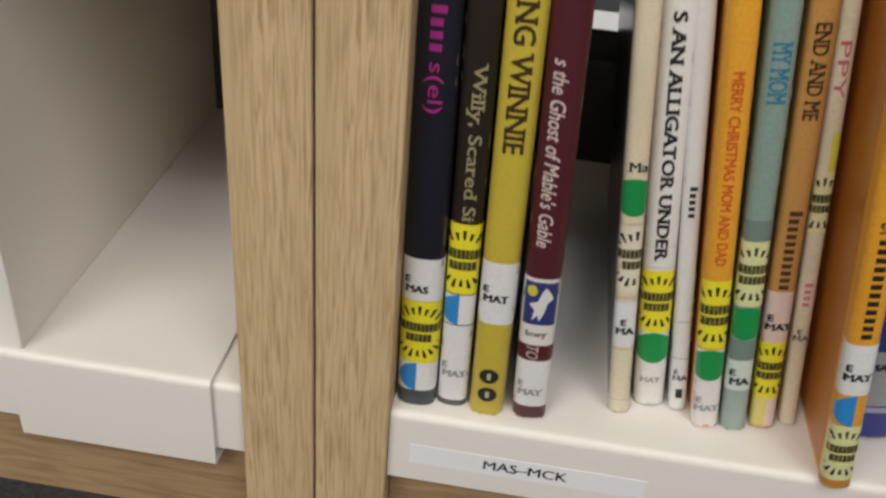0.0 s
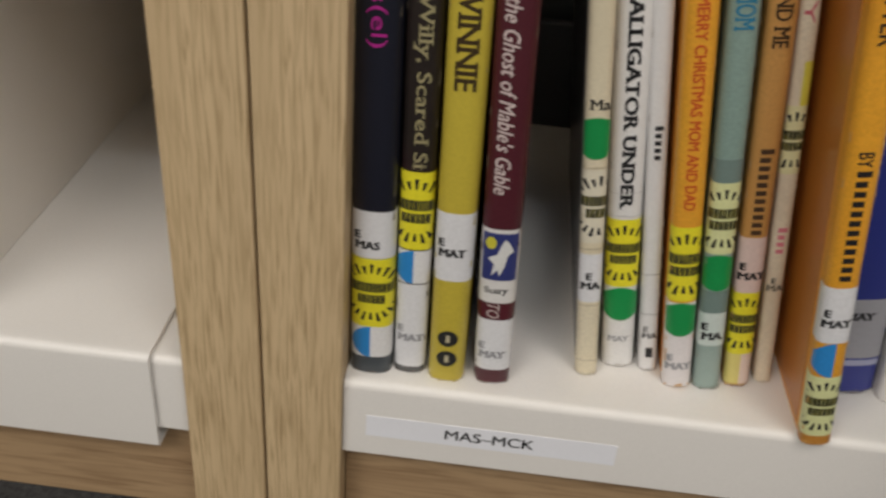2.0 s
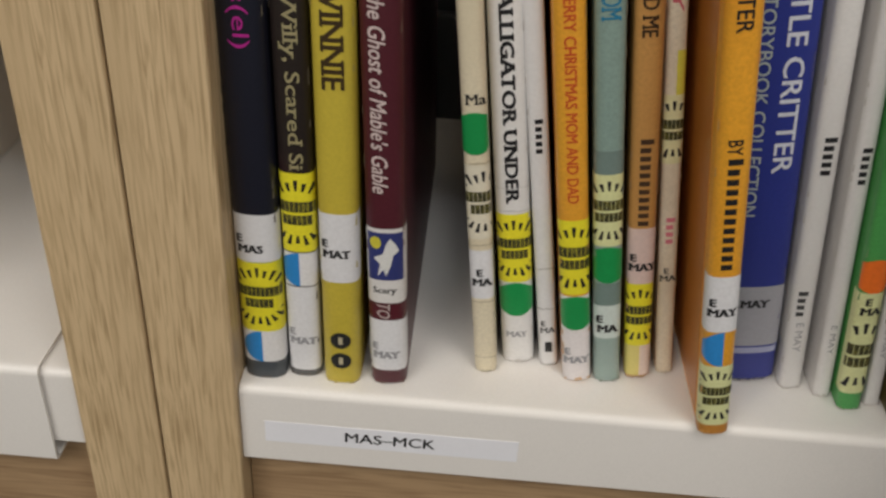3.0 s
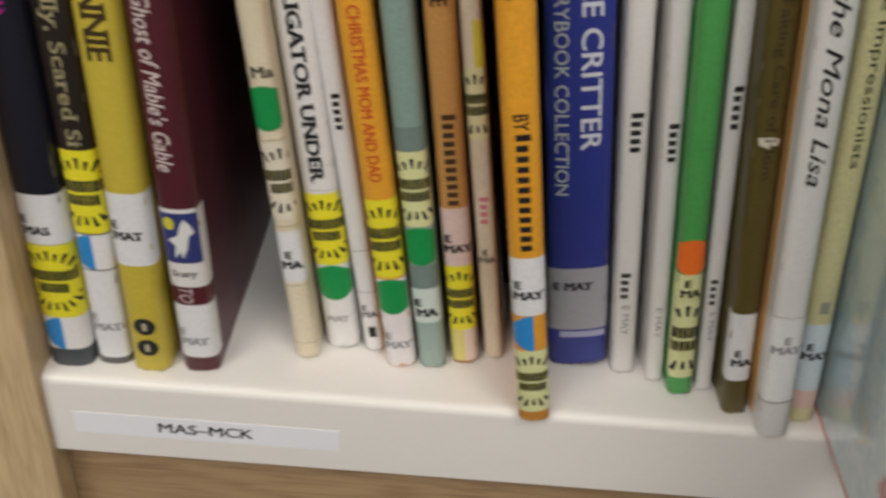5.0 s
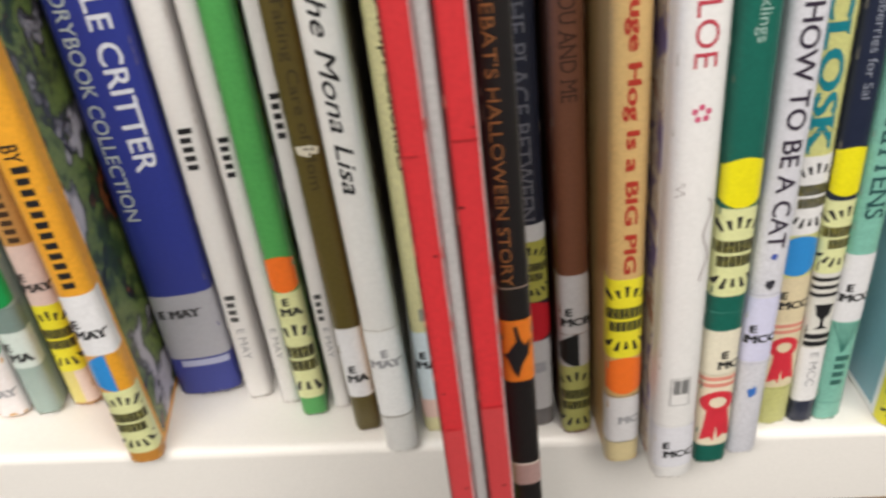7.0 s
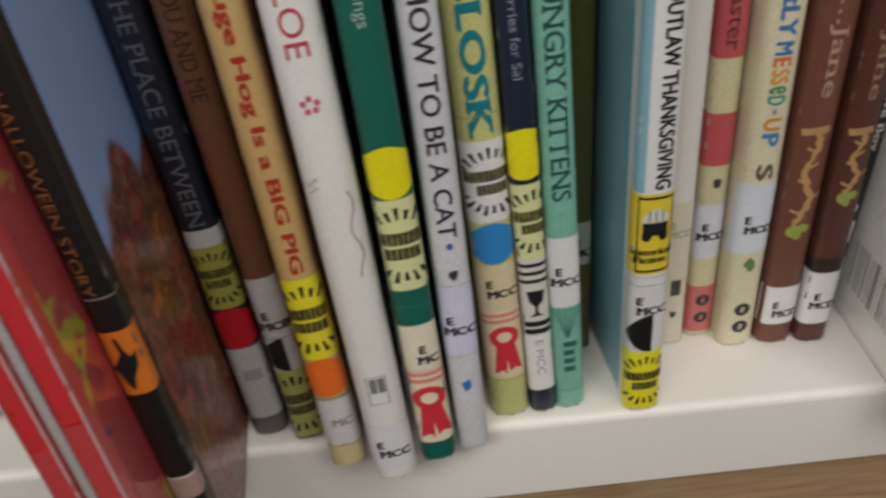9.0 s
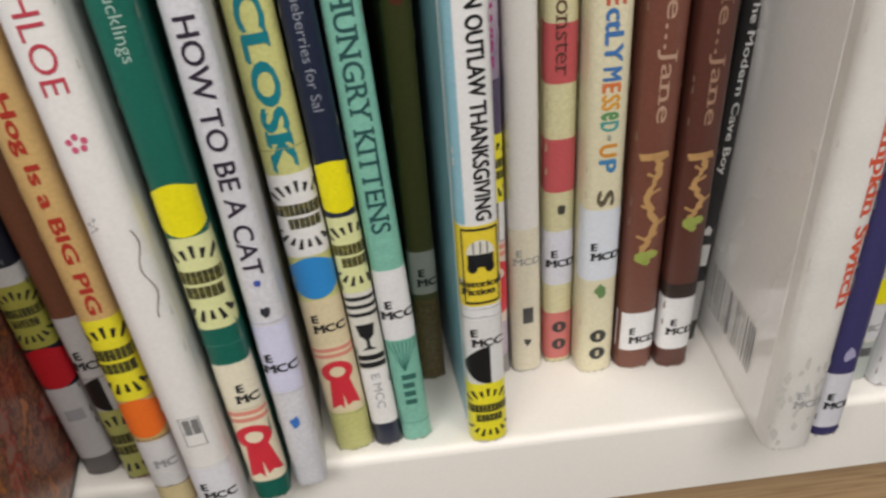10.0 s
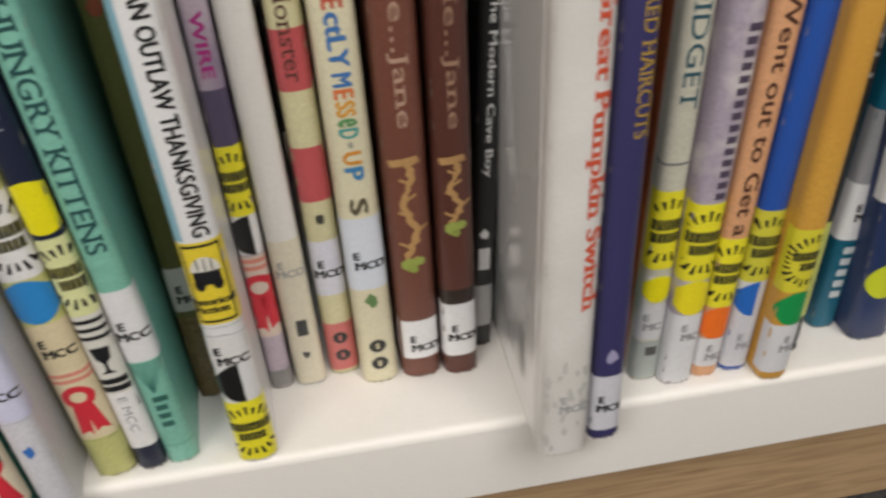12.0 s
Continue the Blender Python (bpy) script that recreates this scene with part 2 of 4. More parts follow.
def cover_mesh(sp, h, depth, board=0.0022):
    """Spine and two boards as one folded sheet with thickness, its foot slightly rounded."""
    n = 14
    us = [-sp.w / 2 * math.cos(math.pi * k / n) for k in range(n + 1)]
    outer = [(-sp.w / 2, depth)] + [(u, sp.depth(u)) for u in us] + [(sp.w / 2, depth)]
    t = min(board, sp.w * 0.16)
    inner = [(sp.w / 2 - t, depth)] + [(u * (1 - 2 * t / sp.w), sp.depth(u) + t) for u in us[::-1]] + [(-sp.w / 2 + t, depth)]
    ring = outer + inner
    m = len(outer)
    bm = bmesh.new()
    levels = [(0.0, 0.0007), (0.0004, 0.0002), (0.0012, 0.0), (h, 0.0)]
    rows = []
    for z, inset in levels:
        row = []
        for i, (x, y) in enumerate(ring):
            s = 1 if i < m else 0
            row.append(bm.verts.new((x * (1 - s * 2 * inset / sp.w), y + s * inset * (1 if y < depth else 0), z)))
        rows.append(row)
    k = len(ring)
    for a, b in zip(rows, rows[1:]):
        for i in range(k):
            bm.faces.new((a[i], a[(i + 1) % k], b[(i + 1) % k], b[i]))
    for row in (rows[0], rows[-1]):
        for i in range(m - 1):
            bm.faces.new((row[i], row[i + 1], row[k - 2 - i], row[k - 1 - i]))
    return bm


def paint(name, colour, rough=0.46, coat=0.12, grain=0.05, second=None, blotch=14.0):
    return mat(name, colour, rough, grain=grain, scale=70, bump=0.06, coat=coat, second=second, blotch=blotch)


def book(x, y, w, lean, cover, label, h=0.25, depth=0.2, second=None, blotch=14.0, turn=0.0, round_=0.26, coat=0.12, side=None, grain=0.05):
    """A hardcover book with its foot's spine middle at (x, y) on the shelf. lean: degrees to the right at the top."""
    thing = empty("book", pose(x, y, TOP + 0.0003 + abs(math.sin(radians(lean))) * w / 2, 0, lean, turn))
    sp = Spine(w, round_)
    part("cover", cover_mesh(sp, h, depth), paint("book_cover", cover, grain=grain, second=second, blotch=blotch, coat=coat), thing, smooth=True)
    t = min(0.0022, w * 0.16) + 0.0001
    part("pages", box(-w / 2 + t, sp.b + 0.004, 0.0025, w / 2 - t, depth - 0.003, h - 0.0025), PAPER, thing)
    if side:
        for s in (-1, 1):
            if s in side:
                part("cover_picture", box(s * w / 2 + 0.0001 - 0.0003, sp.b + 0.006, 0.004, s * w / 2 + 0.0003 - 0.0001, depth - 0.004, h - 0.004), side[s], thing)
    tagged(thing, label, "book", "books on the shelf")
    SPINES[thing.name] = sp
    frayed_foot(thing, int(x * 1e4), cover)
    return thing


SPINES = {}


def frayed_foot(thing, seed, cover):
    """Rubbed slivers along the foot of a spine, where the cover has worn through to the board."""
    w, rnd, loops = SPINES[thing.name].w, random.Random(seed), []
    for k in range(9):
        u, long, high = rnd.uniform(-0.48, 0.46) * w, rnd.uniform(0.0006, 0.0022), rnd.uniform(0.0003, 0.0013)
        low = rnd.uniform(0.0002, 0.0010)
        loops.append([(u, low), (u + long * 0.5, low * 0.5), (u + long, low + 0.0002), (u + long * 0.7, low + high), (u + long * 0.2, low + high * 0.6)])
    for side in (-0.47, 0.43):
        for k in range(5):
            v = rnd.uniform(0.004, 0.2)
            loops.append([(side * w, v), (side * w + 0.0005, v + 0.0004), (side * w + 0.0004, v + rnd.uniform(0.002, 0.006)), (side * w + 0.0001, v + 0.003)])
    worn = shape(thing, "worn_edge", loops, colour_of(tuple(round(0.62 * c + d, 2) for c, d in zip(cover, (0.13, 0.115, 0.09)))), 0.0003)
    tagged(worn, kind="stuff")


def patch(thing, name, v0, v1, colour, u0=-1.0, u1=1.0, lift=0.00012, label="", rough=0.42, owner=None, coat=0.15, grain=0.03):
    """A sticker wrapped on the spine between the heights v0 and v1; u0 and u1 run from -1 to 1 across it."""
    sp = SPINES[thing.name]
    bm = bmesh.new()
    n = 14
    lo, hi = u0 * sp.w / 2, u1 * sp.w / 2
    if u0 <= -1 and u1 >= 1:
        us = [-sp.w / 2 * math.cos(math.pi * k / n) for k in range(n + 1)]
    else:
        us = [lo + (hi - lo) * k / n for k in range(n + 1)]
    rows = [[bm.verts.new(sp.place(u, v, lift)) for u in us] for v in (v0, v1)]
    if u0 <= -1 and u1 >= 1:
        for row, v in zip(rows, (v0, v1)):
            row.insert(0, bm.verts.new((-sp.w / 2 - lift, sp.b + 0.003, v)))
            row.append(bm.verts.new((sp.w / 2 + lift, sp.b + 0.003, v)))
    for i in range(len(rows[0]) - 1):
        bm.faces.new((rows[0][i], rows[0][i + 1], rows[1][i + 1], rows[1][i]))
    return part(name, bm, paint(name, colour, rough, coat, grain), owner or thing, label, smooth=True)


def shape(thing, name, loops, material, lift=0.0002, owner=None, label=""):
    """Flat figures, each a closed run of (u, v) in metres, laid on the spine as one mesh. What reaches past the spine's edge is cut."""
    sp = SPINES[thing.name]
    bm = bmesh.new()
    for loop in loops:
        try:
            bm.faces.new([bm.verts.new((u, v, 0)) for u, v in loop])
        except ValueError:
            pass
    bmesh.ops.triangulate(bm, faces=bm.faces[:])
    return wrapped(thing, name, bm, material, lift, owner, label)


def wrapped(thing, name, bm, material, lift, owner=None, label=""):
    sp = SPINES[thing.name]
    e = sp.w / 2
    for k in range(-9, 10):
        geom = bm.verts[:] + bm.edges[:] + bm.faces[:]
        u = e * math.sin(k / 9 * math.pi / 2) * 0.995
        bmesh.ops.bisect_plane(bm, geom=geom, dist=1e-7, plane_co=(u, 0, 0), plane_no=(1, 0, 0), clear_outer=k == 9, clear_inner=k == -9)
    for v in bm.verts:
        v.co = sp.place(v.co.x, v.co.y, lift + v.co.z)
    if not bm.faces:
        bm.free()
        return None
    return part(name, bm, material, owner or thing, label)


def ellipse(u, v, a, b, n=20, start=0.0, end=360.0):
    full = abs(end - start) >= 360
    return [(u + a * math.cos(radians(start + (end - start) * k / n)), v + b * math.sin(radians(start + (end - start) * k / n))) for k in range(n + (0 if full else 1))]


def rect(u0, v0, u1, v1):
    return [(u0, v0), (u1, v0), (u1, v1), (u0, v1)]


SERIFED = ("NG WINNIE", "S AN ALLIGATOR UNDER", "Willy, Scared Si", "HUNGRY KITTENS", "Great Pumpkin Switch", "Me...Jane", "YOU AND ME", "Monster", "THE PLACE BETWEEN", "CLOSK", "FIDGET", "RED HAIRCUTS", "MY MOM", "END AND ME")


def add_serifs(bm, reach=0.075, thick=0.06):
    """Thin slabs across the ends of the upright strokes."""
    ends = []
    for e in bm.edges:
        (p, q), f = (v.co for v in e.verts), e.link_faces
        if len(f) == 1 and abs(p.y - q.y) < 0.004 and 0.05 < abs(p.x - q.x) < 0.19:
            ends.append((min(p.x, q.x), max(p.x, q.x), (p.y + q.y) / 2, f[0].calc_center_median().y))
    for x0, x1, y, inner in ends:
        y1 = y + (thick if inner > y else -thick)
        bm.faces.new([bm.verts.new((a, b, 0.00001)) for a, b in ((x0 - reach, min(y, y1)), (x1 + reach, min(y, y1)), (x1 + reach, max(y, y1)), (x0 - reach, max(y, y1)))])


def glyphs(words, size, bold=0.0, slant=0.0, wide=1.0, spread=1.0, serif=False):
    """Lettering as a bmesh in its own plane, its origin at the middle of its box. Also gives its width and height."""
    data = bpy.data.curves.new("lettering", "FONT")
    data.body, data.size, data.shear, data.space_character, data.resolution_u = words, 1.0, slant, spread, 3
    ob = new("lettering", data)
    me = bpy.data.meshes.new_from_object(ob)
    bm = bmesh.new()
    bm.from_mesh(me)
    bpy.data.objects.remove(ob)
    bpy.data.meshes.remove(me)
    bpy.data.curves.remove(data)
    if serif or words in SERIFED:
        add_serifs(bm)
    if bold:
        for k, (dx, dy) in enumerate(((bold * 1.6, bold * 0.5), (bold * 0.8, -bold * 0.5))):
            again = bpy.data.meshes.new("again")
            if not k:
                bm.to_mesh(again)
                first = again.copy()
            else:
                again = first
            again.transform(Matrix.Translation((dx, dy, 0.00002 * (k + 1))))
            bm.from_mesh(again)
            if k:
                bpy.data.meshes.remove(again)
    xs, ys = [v.co.x for v in bm.verts], [v.co.y for v in bm.verts]
    mx, my = (min(xs) + max(xs)) / 2, (min(ys) + max(ys)) / 2
    for v in bm.verts:
        v.co = ((v.co.x - mx) * size * wide, (v.co.y - my) * size, v.co.z)
    return bm, (max(xs) - min(xs)) * size * wide, (max(ys) - min(ys)) * size


def colour_of(c):
    return INK if c == "ink" else paint("print", c, 0.45, 0.15, 0.04)


def title(thing, words, v_top, v_end, colour, across=0.6, mid=0.0, bold=0.0, slant=0.0, name="title_lettering", lift=0.0002, owner=None):
    """Lettering that reads down the spine from v_top to v_end. across: its height as a share of the spine's width."""
    sp = SPINES[thing.name]
    bm, wide, high = glyphs(words, 1.0, bold, slant)
    length, tall = v_top - v_end, across * sp.w
    for v in bm.verts:
        x, y = v.co.x / wide * length, v.co.y / high * tall
        v.co = (y + mid * sp.w, (v_top + v_end) / 2 - x, v.co.z)
    return wrapped(thing, name, bm, colour_of(colour), lift, owner)


def upright(thing, lines, v_mid, size, colour="ink", mid=-0.1, bold=0.02, owner=None, lift=0.00025, step=1.25, left=True):
    """Short lines of lettering that stand upright on the spine."""
    sp = SPINES[thing.name]
    out = None
    whole = bmesh.new()
    for i, words in enumerate(lines):
        bm, wide, high = glyphs(words, size, bold, wide=1.05, serif=True)
        v0 = v_mid + size * 0.72 * step * ((len(lines) - 1) / 2 - i)
        shift = mid * sp.w
        if left:
            shift = max(-0.47 * sp.w, min(shift, 0.46 * sp.w - wide)) + wide / 2
        me = bpy.data.meshes.new("tmp")
        for v in bm.verts:
            v.co = (v.co.x + shift, v.co.y + v0, v.co.z)
        bm.to_mesh(me)
        bm.free()
        whole.from_mesh(me)
        bpy.data.meshes.remove(me)
    return wrapped(thing, "lettering", whole, colour_of(colour), lift, owner)


def bars(thing, v_top, v_end, colour, across=0.4, mid=0.0, count=1, name="lettering_bar", owner=None):
    """Plain bars that read down the spine in place of lettering, each a part of its own."""
    sp = SPINES[thing.name]
    length = (v_top - v_end) / count
    for i in range(count):
        a = v_top - i * length
        grow = 1.0 if i else 1.25
        shape(thing, name, [rect((mid - across / 2) * sp.w, a - length * 0.60, (mid + across * (grow - 0.5)) * sp.w, a)], colour_of(colour), owner=owner)


def call_label(thing, v0, v1, lines, colour=(0.74, 0.74, 0.76), ink="ink", size=0.0056, at=0.4, mid=-0.40, u0=-1.0, u1=1.0, bold=0.065):
    """A call-number sticker with its letters; at: the letters' height on it, from 0 to 1."""
    lab = patch(thing, "call_label", v0, v1, colour, u0, u1)
    upright(thing, lines, v0 + (v1 - v0) * at, size * 0.9, ink, mid=mid, owner=lab, bold=bold, step=1.35)
    return lab


def reading_label(thing, v0, v1, colour, mid=0.0):
    """A reading-programme sticker: a ring of short dark strokes round two dark bars."""
    sp = SPINES[thing.name]
    lab = patch(thing, "reading_label", v0, v1, colour, label="reading programme sticker with a ring of black strokes")
    h, c, u = v1 - v0, (v0 + v1) / 2, mid * sp.w
    inner, outer, n = h * 0.285, h * 0.415, 26
    loops = []
    for k in range(n):
        ang = 2 * math.pi * (k + 0.5) / n
        s, t, wd = math.cos(ang), math.sin(ang), h * 0.011
        reach = inner + (outer - inner) * (0.78 if k % 2 else 1.0)
        loops.append([(u + inner * s - t * wd, c + inner * t + s * wd), (u + inner * s + t * wd, c + inner * t - s * wd),
                      (u + reach * s + 2.1 * t * wd, c + reach * t - 2.1 * s * wd), (u + reach * s - 2.1 * t * wd, c + reach * t + 2.1 * s * wd)])
    tagged(shape(thing, "ray_ring", loops, INK, owner=lab), kind="stuff")
    for count, half, low, high in ((11, 0.27, 0.015, 0.15), (6, 0.16, -0.145, -0.02)):
        step = 2 * half / count
        row = [rect(u + h * (step * (k + 0.05) - half), c + h * low, u + h * (step * (k + 0.95) - half), c + h * high) for k in range(count)]
        tagged(shape(thing, "print_line", row, WORN_INK, owner=lab), kind="stuff")
    return lab


def tape_lines(thing, heights, colour):
    """The edges of clear tape across a spine, each slightly uneven."""
    w, rnd = SPINES[thing.name].w, random.Random(int(heights[0] * 1e5))
    for v in heights:
        low = [(w * (-0.5 + k / 6), v + rnd.uniform(-0.0003, 0.0003)) for k in range(7)]
        high = [(u, y + rnd.uniform(0.0002, 0.0006)) for u, y in low]
        shape(thing, "tape_edge", [low + high[::-1]], colour_of(colour), 0.00034)


def dot(thing, v0, v1, colour, mid=0.0, half=0, back=None):
    """A round sticker, or half of one, on the spine."""
    sp = SPINES[thing.name]
    r, c = (v1 - v0) / 2, (v0 + v1) / 2
    if back:
        patch(thing, "sticker", v0, v1, back)
    loop = ellipse(mid * sp.w, c, r * 0.95, r, 28) if not half else ellipse(mid * sp.w, c, r * 0.95, r, 16, 90, 270) if half < 0 else ellipse(mid * sp.w, c, r * 0.95, r, 16, -90, 90)
    return shape(thing, "dot_sticker", [loop], paint("dot_sticker", colour, 0.35, 0.3, 0.03), 0.00022)


def ribbon(thing, v0, v1, colour=(0.62, 0.03, 0.05), back=(0.75, 0.66, 0.5)):
    """An award sticker: a red rosette with two tails under two rows of red bars."""
    sp = SPINES[thing.name]
    lab = patch(thing, "award_label", v0, v1, back, label="award sticker with a red rosette")
    h, c = v1 - v0, (v0 + v1) / 2
    top = v0 + h * 0.62
    ring_o, ring_i = ellipse(0, top, h * 0.165, h * 0.155, 24), ellipse(0, top, h * 0.085, h * 0.075, 24)
    loops = [[ring_o[i], ring_o[(i + 1) % 24], ring_i[(i + 1) % 24], ring_i[i]] for i in range(24)]
    loops += [[(-h * 0.14, v0 + h * 0.08), (-h * 0.05, v0 + h * 0.13), (-h * 0.01, v0 + h * 0.06), (h * 0.02, v0 + h * 0.5), (-h * 0.1, v0 + h * 0.5)],
              [(h * 0.03, v0 + h * 0.1), (h * 0.09, v0 + h * 0.15), (h * 0.17, v0 + h * 0.1), (h * 0.11, v0 + h * 0.5), (-h * 0.02, v0 + h * 0.5)]]
    shape(thing, "rosette", loops, colour_of(colour), owner=lab)
    for k in (0.965, 0.88):
        shape(thing, "bar", [rect(-h * 0.25, v0 + h * (k - 0.05), h * 0.25, v0 + h * k)], colour_of((0.68, 0.26, 0.2)), owner=lab)
    return lab


def discs(thing, v_list, size, colour=(0.02, 0.02, 0.02), bar=(0.5, 0.45, 0.3), mid=0.0):
    """Round publisher's marks, each with a plain bar in it."""
    sp = SPINES[thing.name]
    for v in v_list:
        d = shape(thing, "round_mark", [ellipse(mid * sp.w, v, size, size, 20)], colour_of(colour))
        shape(thing, "bar", [rect(mid * sp.w - size * 0.2, v - size * 0.45, mid * sp.w + size * 0.2, v + size * 0.45)], colour_of(bar), 0.0003, owner=d)


def vine(thing, v0, v1, colour=(0.46, 0.27, 0.11)):
    """A wavering ochre vine with a green tuft at its foot."""
    sp = SPINES[thing.name]
    n, loops = 26, []
    rnd = random.Random(7)
    pts = [(sp.w * (0.10 * math.sin(k * 0.45) + 0.05 * rnd.uniform(-1, 1)), v1 + (v0 - v1) * k / n) for k in range(n + 1)]
    wide = [sp.w * rnd.uniform(0.05, 0.12) for k in range(n + 1)]
    for k in range(n):
        (a, b), (c, d) = pts[k], pts[k + 1]
        loops.append([(a - wide[k], b), (a + wide[k], b), (c + wide[k + 1], d), (c - wide[k + 1], d)])
        if k % 4 == 1:
            side = 1 if k % 8 == 1 else -1
            loops.append([(a, b), (a + side * sp.w * 0.24, b + 0.0022), (a + side * sp.w * 0.26, b + 0.0010), (a, b - 0.0012)])
    loops.append([(-sp.w * 0.4, v1 + 0.001), (sp.w * 0.25, v1 + 0.002), (sp.w * 0.3, v1 - 0.001), (-sp.w * 0.35, v1 - 0.002)])
    shape(thing, "vine_picture", loops, colour_of(colour))
    shape(thing, "leaf_picture", [ellipse(-0.10 * sp.w, v0, sp.w * 0.22, 0.0032, 7), ellipse(0.12 * sp.w, v0 + 0.0012, sp.w * 0.16, 0.0022, 6), ellipse(-0.02 * sp.w, v0 - 0.0026, sp.w * 0.12, 0.0018, 5)], colour_of((0.3, 0.36, 0.08)), 0.00027)


# ---------------------------------------------------------------- cover pictures and small figures
def picture(name, colours, scale, rough=0.35, coat=0.3):
    """A printed picture: patches of a few colours with soft uneven borders."""
    m = mat(name, colours[0], rough, grain=0.1, scale=20, coat=coat)
    nt = m.node_tree
    co, warp, cells, ramp = (nt.nodes.new("ShaderNode" + k) for k in ("TexCoord", "TexNoise", "TexNoise", "ValToRGB"))
    warp.inputs["Scale"].default_value = scale * 2.5
    nt.links.new(co.outputs["Object"], warp.inputs["Vector"])
    add = nt.nodes.new("ShaderNodeVectorMath")
    add.operation = "MULTIPLY_ADD"
    nt.links.new(warp.outputs["Color"], add.inputs[0])
    add.inputs[1].default_value = (1.2 / scale,) * 3
    nt.links.new(co.outputs["Object"], add.inputs[2])
    cells.inputs["Scale"].default_value, cells.inputs["Detail"].default_value = scale, 5
    nt.links.new(add.outputs[0], cells.inputs["Vector"])
    el = ramp.color_ramp.elements
    n = len(colours)
    while len(el) < n:
        el.new(0.5)
    for k, c in enumerate(colours):
        el[k].position, el[k].color = 0.36 + 0.28 * k / max(1, n - 1), (*c, 1)
    nt.links.new(cells.outputs["Fac"], ramp.inputs[0])
    nt.links.new(ramp.outputs[0], nt.nodes["Principled BSDF"].inputs["Base Color"])
    return m


COVER_DARK = picture("cover_wood_picture", ((0.45, 0.14, 0.04), (0.02, 0.02, 0.02), (0.05, 0.09, 0.03), (0.19, 0.26, 0.07), (0.02, 0.02, 0.03), (0.52, 0.50, 0.56)), 26)
COVER_ORANGE = mat("cover_orange", (0.55, 0.20, 0.03), 0.35, grain=0.05, coat=0.25)
COVER_TEAL = mat("cover_teal", (0.01, 0.07, 0.09), 0.35, grain=0.08, second=(0.03, 0.14, 0.13), blotch=20, coat=0.25)
COVER_SLATE = mat("cover_slate", (0.10, 0.11, 0.105), 0.3, grain=0.06, second=(0.16, 0.17, 0.16), blotch=30, coat=0.5)
COVER_TAN = mat("cover_tan", (0.72, 0.42, 0.16), 0.35, grain=0.05, coat=0.4)
COVER_OCHRE = mat("cover_ochre", (0.42, 0.32, 0.08), 0.4, grain=0.06, coat=0.3)
COVER_PURPLE = picture("cover_purple_picture", ((0.2, 0.16, 0.34), (0.2, 0.16, 0.34), (0.66, 0.55, 0.42), (0.72, 0.68, 0.62), (0.4, 0.2, 0.12)), 55)
COVER_SKY = mat("cover_sky", (0.24, 0.45, 0.54), 0.35, grain=0.03, second=(0.18, 0.34, 0.42), blotch=16, coat=0.25)
COVER_PALE = mat("cover_pale", (0.86, 0.85, 0.84), 0.28, grain=0.015, second=(0.78, 0.77, 0.76), blotch=12, coat=1.0)
for node in COVER_PALE.node_tree.nodes:
    if node.type == "BUMP":
        node.inputs["Strength"].default_value = 0.06
COVER_PALE.node_tree.nodes["Principled BSDF"].inputs["Coat Roughness"].default_value = 0.06
COVER_PALE.node_tree.nodes["Principled BSDF"].inputs["Coat IOR"].default_value = 1.55
COVER_RUST = mat("cover_rust", (0.50, 0.13, 0.05), 0.4, grain=0.04, coat=0.3)
COVER_RED = picture("cover_red_picture", ((0.03, 0.05, 0.2), (0.44, 0.06, 0.07), (0.50, 0.075, 0.085), (0.46, 0.06, 0.07), (0.50, 0.075, 0.085), (0.48, 0.07, 0.08), (0.46, 0.06, 0.07), (0.52, 0.08, 0.09), (0.45, 0.42, 0.06)), 22, 0.3, 1.0)
for node in COVER_RED.node_tree.nodes:
    if node.type == "BUMP":
        node.inputs["Strength"].default_value = 0.04
COVER_RED.node_tree.nodes["Principled BSDF"].inputs["Coat Roughness"].default_value = 0.035
COVER_RED.node_tree.nodes["Principled BSDF"].inputs["Coat IOR"].default_value = 2.0


